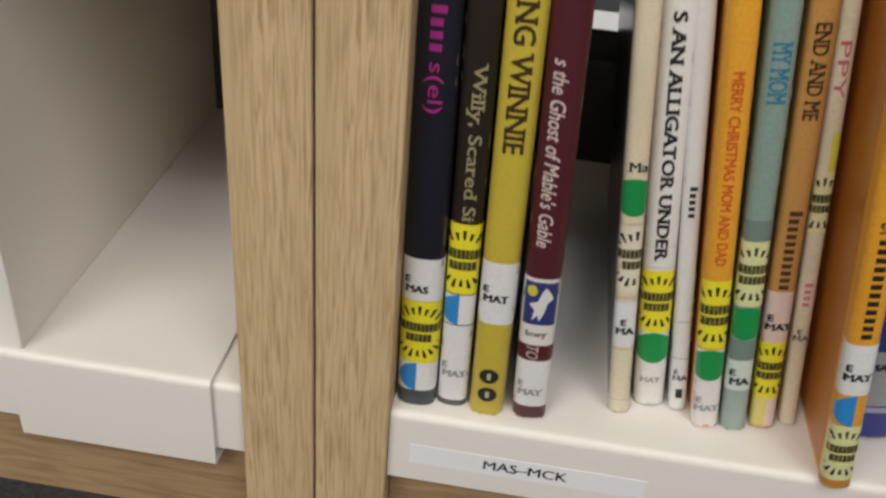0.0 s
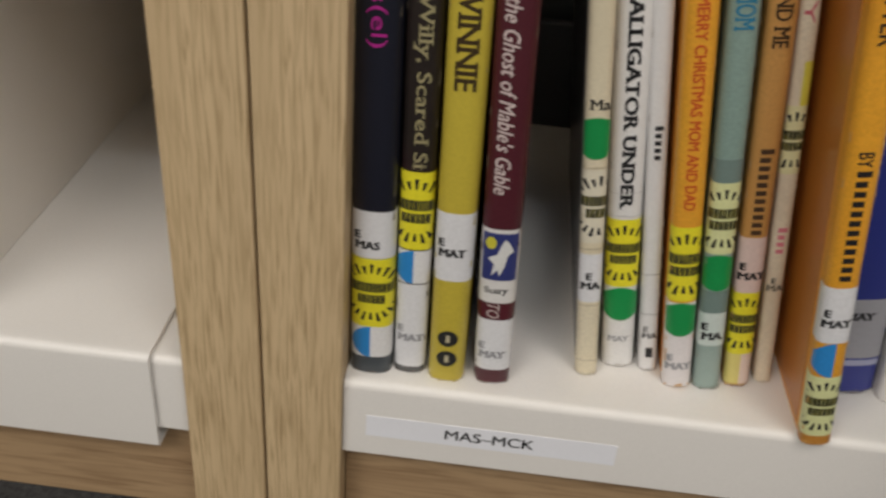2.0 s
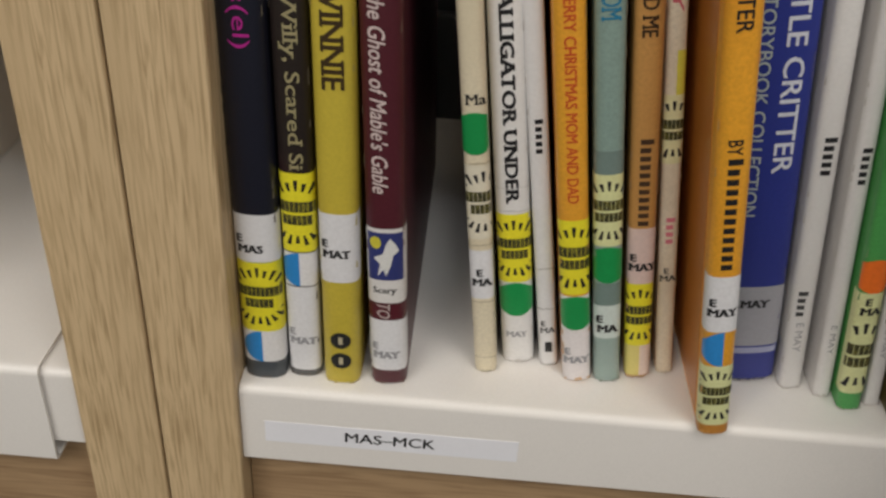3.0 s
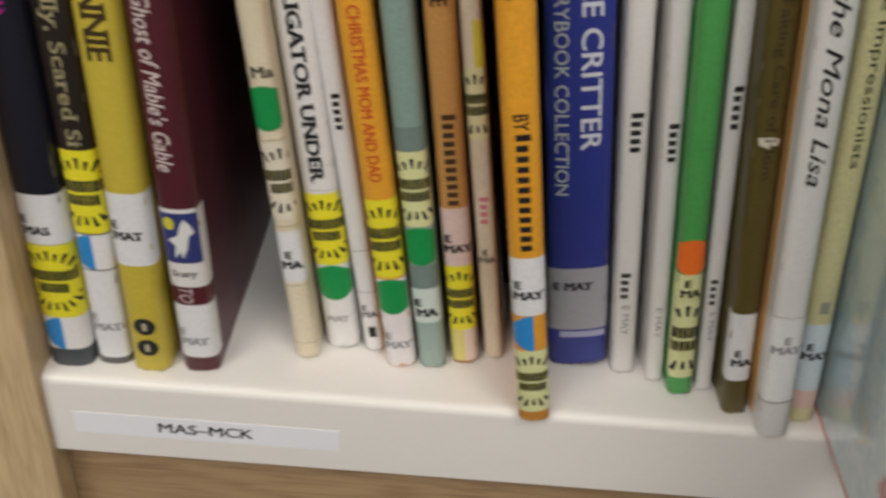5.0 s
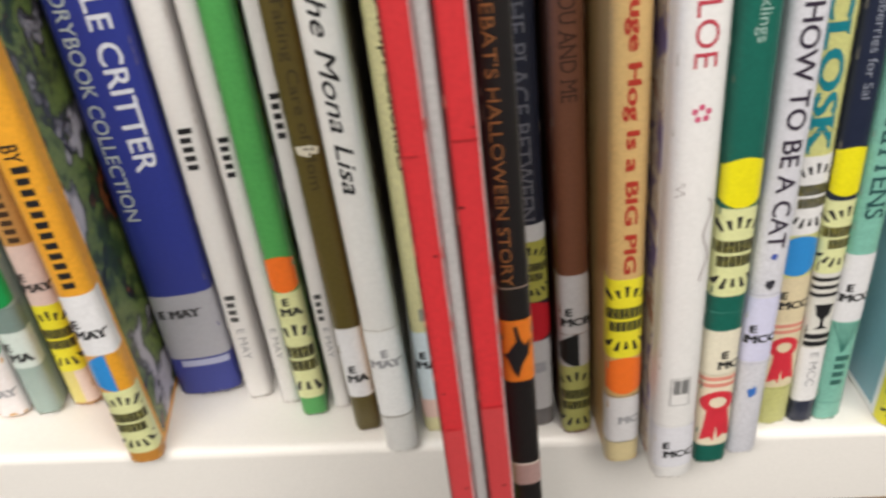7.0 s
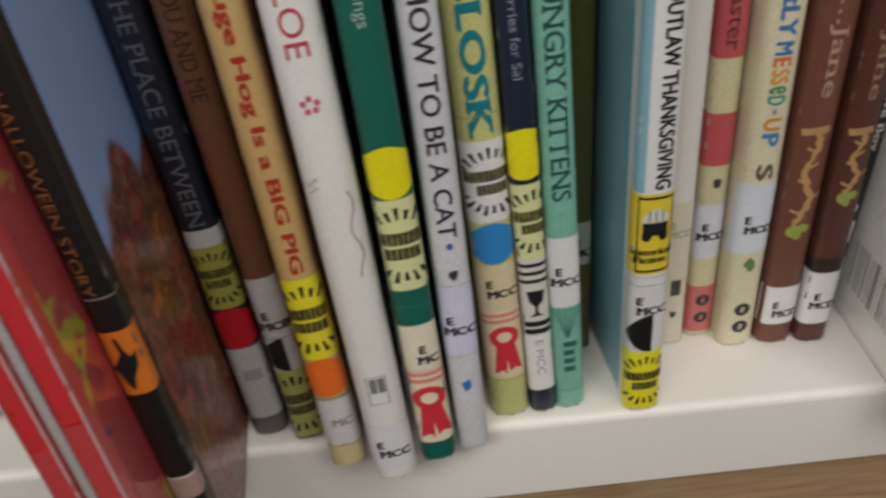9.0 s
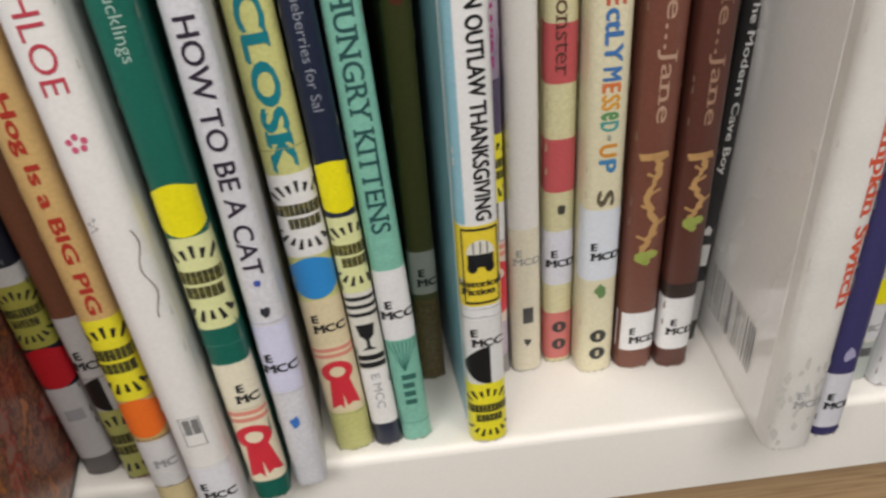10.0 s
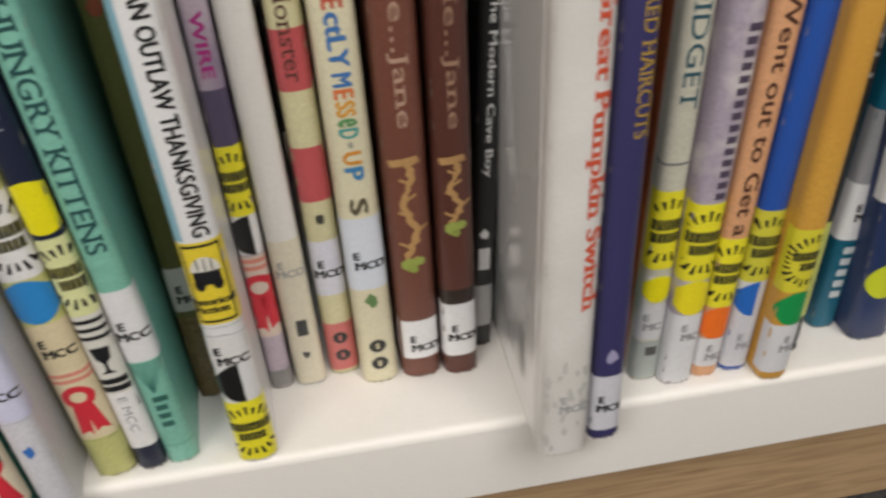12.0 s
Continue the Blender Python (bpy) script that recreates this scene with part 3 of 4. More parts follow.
def harbour_picture():
    """A printed cover: a red band by the spine, a ragged border and a pale blue field behind it. The field's colour is
    lightened to hold part of the gloss reflection.
    """
    m = picture("cover_harbour_picture", ((0.70, 0.72, 0.68), (0.42, 0.58, 0.66), (0.50, 0.64, 0.70), (0.60, 0.70, 0.70), (0.44, 0.60, 0.67), (0.68, 0.64, 0.44)), 30, 0.3, 1.0)
    nt = m.node_tree
    bsdf = nt.nodes["Principled BSDF"]
    old = bsdf.inputs["Base Color"].links[0].from_socket
    co, wob, sep, add, edge = (nt.nodes.new("ShaderNode" + k) for k in ("TexCoord", "TexNoise", "SeparateXYZ", "Math", "ValToRGB"))
    wob.inputs["Scale"].default_value, wob.inputs["Detail"].default_value = 60, 4
    nt.links.new(co.outputs["Object"], wob.inputs["Vector"])
    nt.links.new(co.outputs["Object"], sep.inputs[0])
    add.operation = "MULTIPLY_ADD"
    add.inputs[1].default_value = 0.03
    nt.links.new(wob.outputs["Fac"], add.inputs[0])
    nt.links.new(sep.outputs["Y"], add.inputs[2])
    el = edge.color_ramp.elements
    el[0].position, el[0].color = 0.0, (0, 0, 0, 1)
    el[1].position, el[1].color = 0.040, (0, 0, 0, 1)
    el.new(0.043).color = (1, 1, 1, 1)
    nt.links.new(add.outputs[0], edge.inputs[0])
    mix = nt.nodes.new("ShaderNodeMix")
    mix.data_type = "RGBA"
    mix.inputs[6].default_value = (0.50, 0.075, 0.085, 1)
    nt.links.new(edge.outputs[0], mix.inputs[0])
    nt.links.new(old, mix.inputs[7])
    nt.links.new(mix.outputs[2], bsdf.inputs["Base Color"])
    for node in nt.nodes:
        if node.type == "BUMP":
            node.inputs["Strength"].default_value = 0.04
    bsdf.inputs["Coat Roughness"].default_value = 0.035
    bsdf.inputs["Coat IOR"].default_value = 2.0
    return m


COVER_HARBOUR = harbour_picture()


def autumn_picture():
    """A printed picture: blue sky over a mottled red-brown wood."""
    m = picture("cover_autumn_picture", ((0.44, 0.15, 0.04), (0.09, 0.035, 0.03), (0.30, 0.12, 0.07), (0.07, 0.04, 0.035), (0.34, 0.045, 0.03), (0.27, 0.16, 0.13)), 48, 0.3, 0.25)
    nt = m.node_tree
    bsdf = nt.nodes["Principled BSDF"]
    old = bsdf.inputs["Base Color"].links[0].from_socket
    co = nt.nodes.new("ShaderNodeTexCoord")
    wob = nt.nodes.new("ShaderNodeTexNoise")
    wob.inputs["Scale"].default_value = 14
    nt.links.new(co.outputs["Object"], wob.inputs["Vector"])
    sep = nt.nodes.new("ShaderNodeSeparateXYZ")
    nt.links.new(co.outputs["Object"], sep.inputs[0])
    s = nt.nodes.new("ShaderNodeMath")
    s.operation = "MULTIPLY_ADD"
    s.inputs[1].default_value = 0.16
    nt.links.new(wob.outputs["Fac"], s.inputs[0])
    nt.links.new(sep.outputs["Z"], s.inputs[2])
    edge = nt.nodes.new("ShaderNodeMapRange")
    edge.inputs[1].default_value, edge.inputs[2].default_value = 0.203, 0.210
    nt.links.new(s.outputs[0], edge.inputs[0])
    mix = nt.nodes.new("ShaderNodeMix")
    mix.data_type = "RGBA"
    mix.inputs[7].default_value = (0.31, 0.45, 0.80, 1)
    nt.links.new(edge.outputs[0], mix.inputs[0])
    nt.links.new(old, mix.inputs[6])
    nt.links.new(mix.outputs[2], bsdf.inputs["Base Color"])
    return m


COVER_AUTUMN = autumn_picture()


def ghost_label(thing, v0, v1):
    lab = patch(thing, "genre_label", v0, v1, (0.72, 0.70, 0.68), label="white genre sticker with a ghost on blue")
    sp, h = SPINES[thing.name], v1 - v0
    blue = patch(thing, "blue_field", v0 + h * 0.32, v0 + h * 0.95, (0.03, 0.04, 0.17), -0.88, 0.88, lift=0.0002)
    w = sp.w
    body = [(-0.2 * w, v0 + h * 0.38), (-0.05 * w, v0 + h * 0.47), (0.0, v0 + h * 0.38), (0.12 * w, v0 + h * 0.5), (0.2 * w, v0 + h * 0.66), (0.34 * w, v0 + h * 0.72), (0.24 * w, v0 + h * 0.82), (0.12 * w, v0 + h * 0.88), (0.02 * w, v0 + h * 0.8), (-0.06 * w, v0 + h * 0.68), (-0.3 * w, v0 + h * 0.62), (-0.14 * w, v0 + h * 0.54)]
    shape(thing, "pale_figure", [body], colour_of((0.7, 0.7, 0.68)), 0.0003, owner=lab)
    shape(thing, "moon", [ellipse(-0.24 * w, v0 + h * 0.82, 0.14 * w, h * 0.08, 14)], colour_of((0.6, 0.55, 0.05)), 0.0003, owner=lab)
    upright(thing, ("Scary",), v0 + h * 0.17, 0.0042, mid=-0.34, owner=lab, bold=0.02)


def witch_label(thing, v0, v1):
    lab = patch(thing, "orange_label", v0, v1, (0.75, 0.2, 0.02), label="orange sticker with a black pointed figure")
    w, h = SPINES[thing.name].w, v1 - v0
    fig = [(-0.2 * w, v0 + h * 0.2), (-0.05 * w, v0 + h * 0.08), (0.1 * w, v0 + h * 0.3), (0.3 * w, v0 + h * 0.45), (0.38 * w, v0 + h * 0.68), (0.2 * w, v0 + h * 0.6), (0.08 * w, v0 + h * 0.72), (0.0, v0 + h * 0.92), (-0.1 * w, v0 + h * 0.9), (-0.05 * w, v0 + h * 0.68), (-0.3 * w, v0 + h * 0.5), (-0.44 * w, v0 + h * 0.46), (-0.3 * w, v0 + h * 0.36)]
    shape(thing, "dark_figure", [fig], INK, 0.0003, owner=lab)


def wagon_label(thing, v0, v1):
    lab = patch(thing, "genre_label", v0, v1, (0.74, 0.58, 0.04), label="yellow genre sticker with a covered wagon")
    w, h = SPINES[thing.name].w, v1 - v0
    frame_loops = [rect(-0.4 * w, v0 + h * 0.94, 0.4 * w, v0 + h * 0.97), rect(-0.4 * w, v0 + h * 0.03, 0.4 * w, v0 + h * 0.06), rect(-0.42 * w, v0 + h * 0.03, -0.39 * w, v0 + h * 0.97), rect(0.39 * w, v0 + h * 0.03, 0.42 * w, v0 + h * 0.97)]
    shape(thing, "frame_lines", frame_loops, INK, 0.0002, owner=lab)
    shape(thing, "wagon_top", [ellipse(0, v0 + h * 0.66, 0.33 * w, h * 0.17, 16, 0, 180)], colour_of((0.66, 0.64, 0.58)), 0.00024, owner=lab)
    shape(thing, "wagon_body", [rect(-0.3 * w, v0 + h * 0.5, 0.3 * w, v0 + h * 0.66), ellipse(-0.2 * w, v0 + h * 0.5, 0.12 * w, h * 0.07, 12), ellipse(0.2 * w, v0 + h * 0.5, 0.12 * w, h * 0.07, 12)], INK, 0.00028, owner=lab)
    shape(thing, "wagon_hoops", [rect(k * w - 0.00022, v0 + h * 0.67, k * w + 0.00022, v0 + h * 0.81) for k in (-0.16, 0.0, 0.16)], INK, 0.0003, owner=lab)
    upright(thing, ("Historical", "Fiction"), v0 + h * 0.245, 0.0040, mid=-0.08, bold=0.06, owner=lab, left=False)


def trophy(thing, v0, v1):
    lab = patch(thing, "trophy_label", v0, v1, (0.66, 0.65, 0.6), label="white sticker with a black trophy cup")
    w, h = SPINES[thing.name].w, v1 - v0
    loops = [rect(-0.5 * w, v0 + h * (0.9 - 0.1 * k), 0.5 * w, v0 + h * (0.945 - 0.1 * k)) for k in range(3)]
    cup = [(-0.32 * w, v0 + h * 0.6), (0.32 * w, v0 + h * 0.6), (0.24 * w, v0 + h * 0.46), (0.06 * w, v0 + h * 0.4), (0.06 * w, v0 + h * 0.31), (0.26 * w, v0 + h * 0.27), (-0.26 * w, v0 + h * 0.27), (-0.06 * w, v0 + h * 0.31), (-0.06 * w, v0 + h * 0.4), (-0.24 * w, v0 + h * 0.46)]
    shape(thing, "cup", loops + [cup], INK, owner=lab)
    for k in (0.13, 0.03):
        shape(thing, "bar", [rect(-0.46 * w, v0 + h * k, 0.46 * w, v0 + h * (k + 0.07))], INK, owner=lab)


def fan(thing, v0, v1):
    """Fine dark lines that spread from one foot."""
    w, h = SPINES[thing.name].w, v1 - v0
    loops = []
    for k in range(7):
        u = (-0.42 + 0.14 * k) * w
        loops.append([(-0.05 * w, v0), (-0.03 * w, v0), (u + 0.03 * w, v1), (u, v1)])
    shape(thing, "line_picture", loops, colour_of((0.03, 0.16, 0.13)))


def motif(thing, v, colour, size):
    """A small uneven printed mark."""
    rnd = random.Random(int(v * 1e5))
    loop = [(size * (0.55 + 0.45 * rnd.random()) * math.cos(k / 11 * 2 * math.pi), v + 1.3 * size * (0.4 + 0.6 * rnd.random()) * math.sin(k / 11 * 2 * math.pi)) for k in range(11)]
    shape(thing, "printed_mark", [loop], colour_of(colour))


def flower(thing, v):
    loops = [ellipse(0.0021 * math.cos(a), v + 0.0021 * math.sin(a), 0.0009, 0.0011, 10) for a in (0.3, 1.6, 2.8, 4.2, 5.4)]
    shape(thing, "flower_picture", loops, colour_of((0.6, 0.1, 0.2)))


def stamp(thing, v0, v1):
    w = SPINES[thing.name].w * 0.22
    shape(thing, "stamp_frame", [rect(-w, v0, -w + 0.0003, v1), rect(w - 0.0003, v0, w, v1), rect(-w, v0, w, v0 + 0.0003), rect(-w, v1 - 0.0003, w, v1)], colour_of((0.25, 0.25, 0.25)))
    bars(thing, v1 - 0.001, v0 + 0.001, (0.2, 0.2, 0.2), across=0.12, mid=-0.09)
    bars(thing, v1 - 0.001, v0 + 0.001, (0.2, 0.2, 0.2), across=0.12, mid=0.09)


def doodle(thing, v0, v1, mid):
    """A thin pencilled line that wavers along the spine."""
    w, n = SPINES[thing.name].w, 14
    pts = [((mid + 0.07 * math.sin(k * 0.8)) * w, v1 + (v0 - v1) * k / n) for k in range(n + 1)]
    shape(thing, "pencil_line", [[(a, b), (a + 0.00035, b), (c + 0.00035, d), (c, d)] for (a, b), (c, d) in zip(pts, pts[1:])], colour_of((0.14, 0.09, 0.09)))


def chip(thing, v):
    w = SPINES[thing.name].w
    shape(thing, "torn_chip", [[(-0.35 * w, v + 0.002), (0.1 * w, v + 0.0022), (0.38 * w, v + 0.001), (0.32 * w, v - 0.0016), (0.12 * w, v - 0.0012), (0.05 * w, v - 0.0024), (-0.3 * w, v - 0.001)]], colour_of((0.66, 0.62, 0.5)))


def scuffs(thing, v0, v1):
    """Grey rubbed patches on a worn plastic sleeve."""
    w, rnd, loops = SPINES[thing.name].w, random.Random(3), []
    for k in range(26):
        u, v, s = rnd.uniform(-0.44, 0.42) * w, rnd.uniform(v0, v1), rnd.uniform(0.0008, 0.003)
        loops.append([(u + s * rnd.uniform(0.2, 0.7) * math.cos(a), v + s * rnd.uniform(0.5, 1.6) * math.sin(a)) for a in (0, 0.7, 1.5, 2.2, 3.1, 4, 5)])
    tagged(shape(thing, "scuff", loops, colour_of((0.53, 0.52, 0.50))), kind="stuff")


def barcode(thing):
    """A barcode printed low on the board that faces the gap."""
    w, rnd = SPINES[thing.name].w, random.Random(5)
    bm = bmesh.new()
    y = 0.026
    for k in range(26):
        wd = rnd.choice((0.0003, 0.0005, 0.0009))
        x = -w / 2 - 0.0007
        bm.faces.new([bm.verts.new(p) for p in ((x, y, 0.020), (x, y + wd, 0.020), (x, y + wd, 0.044), (x, y, 0.044))])
        y += wd + rnd.choice((0.0008, 0.0013, 0.0022))
    tagged(part("barcode", bm, colour_of((0.12, 0.12, 0.12)), thing), kind="stuff")


def red_books():
    """Two red books in clear sleeves with a grey spine between them, pulled far out over the lip."""
    for k, (x, w, col, label) in enumerate(((0.3285, 0.0066, (0.60, 0.028, 0.035), "glossy red picture book pulled far over the shelf edge"),
                                          (0.3340, 0.0036, (0.44, 0.43, 0.43), "thin silver-grey book between two red books"),
                                          (0.3398, 0.0070, (0.60, 0.028, 0.035), "glossy red picture book with dark worn specks"))):
        b = book(x, -0.087 + (0.002 if k == 1 else 0), w, -8.8, col, label, coat=0.9, round_=0.14, depth=0.22, turn=-3.2, side={1: COVER_RED, -1: COVER_HARBOUR} if k != 1 else None)
        if k != 1:
            rnd = random.Random(k)
            loops = []
            for i in range(3):
                u, v, s = rnd.uniform(-0.35, 0.35) * w, rnd.uniform(0.02, 0.2), rnd.uniform(0.00025, 0.0005)
                loops.append(ellipse(u, v, s * 1.6, s, 7))
            tagged(shape(b, "worn_speck", loops, colour_of((0.12, 0.01, 0.01))), kind="stuff")
            patch(b, "sleeve_foot", 0.0, 0.098 + 0.004 * k, (0.50, 0.045, 0.05), -0.84, 0.86, coat=0.9)
            for v in (0.1835 + 0.002 * k, 0.0985 + 0.004 * k):
                shape(b, "sleeve_crease", [rect(-0.4 * w, v, (0.1 + 0.16 * k) * w, v + 0.0005)], colour_of((0.38, 0.018, 0.022)), 0.0003)
            # Pale strip down the spine's right edge, dark red strip down its left.
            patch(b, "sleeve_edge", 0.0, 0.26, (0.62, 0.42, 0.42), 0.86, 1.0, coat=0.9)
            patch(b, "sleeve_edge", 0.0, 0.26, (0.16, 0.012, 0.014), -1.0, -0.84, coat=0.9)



# ---------------------------------------------------------------- the row of books, from the end panel onwards
b = book(0.0102, 0.0074, 0.0181, -0.8, (0.009, 0.010, 0.021), "navy-black hardcover picture book with white and yellow spine labels")
title(b, 's(el)', 0.1752, 0.1543, (0.46, 0.02, 0.27), across=0.42, bold=0.0)
bars(b, 0.1977, 0.1778, (0.36, 0.02, 0.22), across=0.26, count=4)
call_label(b, 0.0619, 0.0849, ('E', 'MAS'), (0.74, 0.74, 0.76))
reading_label(b, 0.0262, 0.0625, (0.8, 0.72, 0.03), 0.0)
dot(b, 0.0093, 0.0262, (0.03, 0.25, 0.62), half=-1, back=(0.76, 0.75, 0.75))
patch(b, "label", 0.0000, 0.0093, (0.06, 0.07, 0.08), -1, 1)
b = book(0.0274, 0.0109, 0.0138, -1.0, (0.02, 0.014, 0.012), "black-brown picture book with cream serif title and yellow label", second=(0.05, 0.012, 0.018))
title(b, 'Willy, Scared Si', 0.1760, 0.1046, (0.34, 0.30, 0.16), across=0.5, bold=0.012)
patch(b, "tape_band", 0.0, 0.0034, (0.10, 0.10, 0.10))
reading_label(b, 0.0667, 0.1033, (0.8, 0.72, 0.03), 0.0)
dot(b, 0.0495, 0.0661, (0.03, 0.25, 0.62), half=-1, back=(0.76, 0.75, 0.75))
call_label(b, 0.0034, 0.0489, ('E', 'MAT'), (0.74, 0.74, 0.76), ink=(0.3, 0.3, 0.32), at=0.42)
b = book(0.0444, 0.0076, 0.0159, -1.3, (0.60, 0.475, 0.055), "mustard-yellow picture book with dark serif title", grain=0.03)
title(b, 'NG WINNIE', 0.2037, 0.1408, (0.05, 0.03, 0.01), across=0.52, bold=0.03)
call_label(b, 0.0552, 0.0882, ('E', 'MAT'), (0.74, 0.74, 0.76), at=0.5)
discs(b, (0.0244, 0.0132), 0.0044)
b = book(0.0649, 0.0097, 0.0158, -2.6, (0.085, 0.013, 0.022), "maroon picture book with white italic title and ghost sticker")
title(b, "s the Ghost of Mable's Gable", 0.1822, 0.0980, (0.62, 0.52, 0.5), across=0.4, slant=0.25, mid=-0.08, bold=0.02)
ghost_label(b, 0.0450, 0.0818)
call_label(b, 0.0080, 0.0359, ('E', 'MAY'), (0.74, 0.74, 0.76), ink=(0.3, 0.3, 0.32), at=0.4)
patch(b, "label", 0.0366, 0.0441, (0.09, 0.012, 0.02), -1, 1)
title(b, "TO", 0.0446, 0.0370, (0.5, 0.42, 0.4), across=0.34, slant=0.25, mid=-0.08, bold=0.02, lift=0.0003)
b = book(0.1081, 0.0231, 0.0098, -6.9, (0.79, 0.71, 0.53), "slim cream paper-covered book with green dot", second=(0.68, 0.6, 0.43), side={-1: COVER_SLATE})
upright(b, ('Ma',), 0.1350, 0.006)
dot(b, 0.1115, 0.1296, (0.01, 0.28, 0.07))
reading_label(b, 0.0722, 0.1069, (0.74, 0.69, 0.55), 0.25)
tape_lines(b, (0.1075, 0.0690, 0.0395, 0.0085), (0.5, 0.44, 0.31))
call_label(b, 0.0414, 0.0665, ('E', 'MA'), (0.74, 0.74, 0.76), at=0.45, mid=-0.2)
b = book(0.1230, 0.0315, 0.0143, -7.6, (0.8, 0.79, 0.78), "white picture book with black serif title and yellow label", grain=0.02)
title(b, 'S AN ALLIGATOR UNDER', 0.1992, 0.0851, 'ink', across=0.37, bold=0.05)
tape_lines(b, (0.0925, 0.0815), (0.62, 0.61, 0.6))
reading_label(b, 0.0454, 0.0801, (0.8, 0.72, 0.03), 0.0)
dot(b, 0.0269, 0.0451, (0.01, 0.28, 0.07))
upright(b, ('MAY',), 0.0165, 0.0042, colour=(0.3, 0.3, 0.32), mid=-0.35)
b = book(0.1370, 0.0315, 0.0081, -8.9, (0.8, 0.79, 0.79), "slim white picture book with black print", grain=0.02)
bars(b, 0.1255, 0.1092, 'ink', across=0.3, count=5)
tape_lines(b, (0.0540, 0.0325), (0.42, 0.41, 0.4))
upright(b, ('E', 'MA'), 0.0224, 0.0042, mid=-0.3)
bars(b, 0.0136, 0.0041, 'ink', across=0.3)
b = book(0.1495, 0.0223, 0.0123, -8.8, (0.82, 0.40, 0.035), "orange-yellow picture book with orange-red title and green dot", second=(0.80, 0.33, 0.03), side={-1: COVER_ORANGE})
title(b, 'MERRY CHRISTMAS MOM AND DAD', 0.1821, 0.0936, (0.6, 0.09, 0.02), across=0.36, bold=0.03)
reading_label(b, 0.0482, 0.0855, (0.8, 0.72, 0.03), 0.0)
dot(b, 0.0290, 0.0473, (0.01, 0.28, 0.07), back=(0.76, 0.75, 0.75))
call_label(b, -0.0000, 0.0290, ('E', 'MAY'), (0.76, 0.72, 0.72), ink=(0.3, 0.3, 0.32), at=0.5)
b = book(0.1632, 0.0231, 0.0115, -8.4, (0.25, 0.36, 0.32), "grey-green picture book with blue title and green dot", second=(0.36, 0.45, 0.42))
title(b, 'MY MOM', 0.1956, 0.1703, (0.02, 0.2, 0.35), across=0.6, bold=0.02)
reading_label(b, 0.0738, 0.1076, (0.68, 0.7, 0.36), 0.0)
patch(b, "tape_band", 0.1078, 0.1180, (0.17, 0.24, 0.22))
patch(b, "tape_band", 0.0434, 0.0550, (0.17, 0.24, 0.22))
dot(b, 0.0552, 0.0735, (0.01, 0.28, 0.07))
call_label(b, 0.0253, 0.0432, ('E', 'MA'), (0.6, 0.68, 0.64), size=0.006, at=0.45)
b = book(0.1775, 0.0278, 0.0113, -8.3, (0.6, 0.31, 0.09), "tan-orange picture book with dark brown title")
title(b, 'END AND ME', 0.2031, 0.1634, (0.05, 0.025, 0.01), across=0.5, bold=0.03)
bars(b, 0.1221, 0.0809, (0.06, 0.03, 0.015), across=0.36, count=11)
call_label(b, 0.0528, 0.0809, ('E', 'MAY'), (0.72, 0.55, 0.5), at=0.4)
reading_label(b, 0.0189, 0.0528, (0.8, 0.72, 0.03), 0.0)
patch(b, "label", 0.0014, 0.0189, (0.72, 0.62, 0.2), -1, 0.1)
patch(b, "label", 0.0014, 0.0189, (0.75, 0.6, 0.52), 0.1, 1)
b = book(0.1904, 0.0327, 0.0078, -9.1, (0.8, 0.72, 0.56), "slim worn cream book with pink print", second=(0.62, 0.5, 0.36))
reading_label(b, 0.1102, 0.1400, (0.74, 0.7, 0.4), 0.0)
title(b, 'PPY', 0.1960, 0.1725, (0.6, 0.12, 0.16), across=0.5)
patch(b, "label", 0.1400, 0.1580, (0.7, 0.62, 0.08), 0.1, 1)
bars(b, 0.0847, 0.0706, (0.7, 0.2, 0.25), across=0.36, count=4)
upright(b, ('E', 'MA'), 0.0559, 0.0042, mid=-0.2)
b = book(0.1990, 0.0893, 0.0071, -8.3, (0.05, 0.035, 0.03), "thin dark brown book pushed back between two others", grain=0.1)
bars(b, 0.0479, 0.0182, (0.18, 0.16, 0.12), across=0.4, count=5)
b = book(0.2067, -0.0046, 0.0128, -9.3, (0.82, 0.38, 0.03), "orange picture book pulled forward with white call label", side={1: COVER_DARK, -1: COVER_ORANGE}, second=(0.75, 0.3, 0.02))
title(b, 'TTER', 0.1972, 0.1800, 'ink', across=0.42, bold=0.02)
title(b, 'BY', 0.1411, 0.1350, 'ink', across=0.4, bold=0.02, name='byline_lettering')
bars(b, 0.1336, 0.0842, 'ink', across=0.32, count=12)
call_label(b, 0.0555, 0.0825, ('E', 'MAY'), (0.74, 0.74, 0.76), at=0.45)
dot(b, 0.0377, 0.0555, (0.03, 0.25, 0.62), half=-1, mid=0.1)
reading_label(b, 0.0049, 0.0377, (0.68, 0.7, 0.36), 0.0)
patch(b, "label", -0.0003, 0.0049, (0.5, 0.22, 0.04), -1, 1)
b = book(0.2277, 0.0314, 0.0255, -8.5, (0.026, 0.04, 0.27), "thick royal-blue storybook with white title and grey label", side={1: COVER_TEAL}, round_=0.12, grain=0.03)
title(b, 'LITTLE CRITTER', 0.1980, 0.1085, (0.66, 0.68, 0.76), across=0.3, mid=0.16, bold=0.02)
title(b, 'STORYBOOK COLLECTION', 0.1847, 0.0887, (0.45, 0.5, 0.5), across=0.2, mid=-0.26, bold=0.01, name='subtitle_lettering')
call_label(b, 0.0202, 0.0528, ('E MAY',), (0.38, 0.38, 0.42), at=0.72, mid=-0.4, size=0.006)
bars(b, 0.0193, 0.0138, (0.4, 0.42, 0.6), across=0.6)
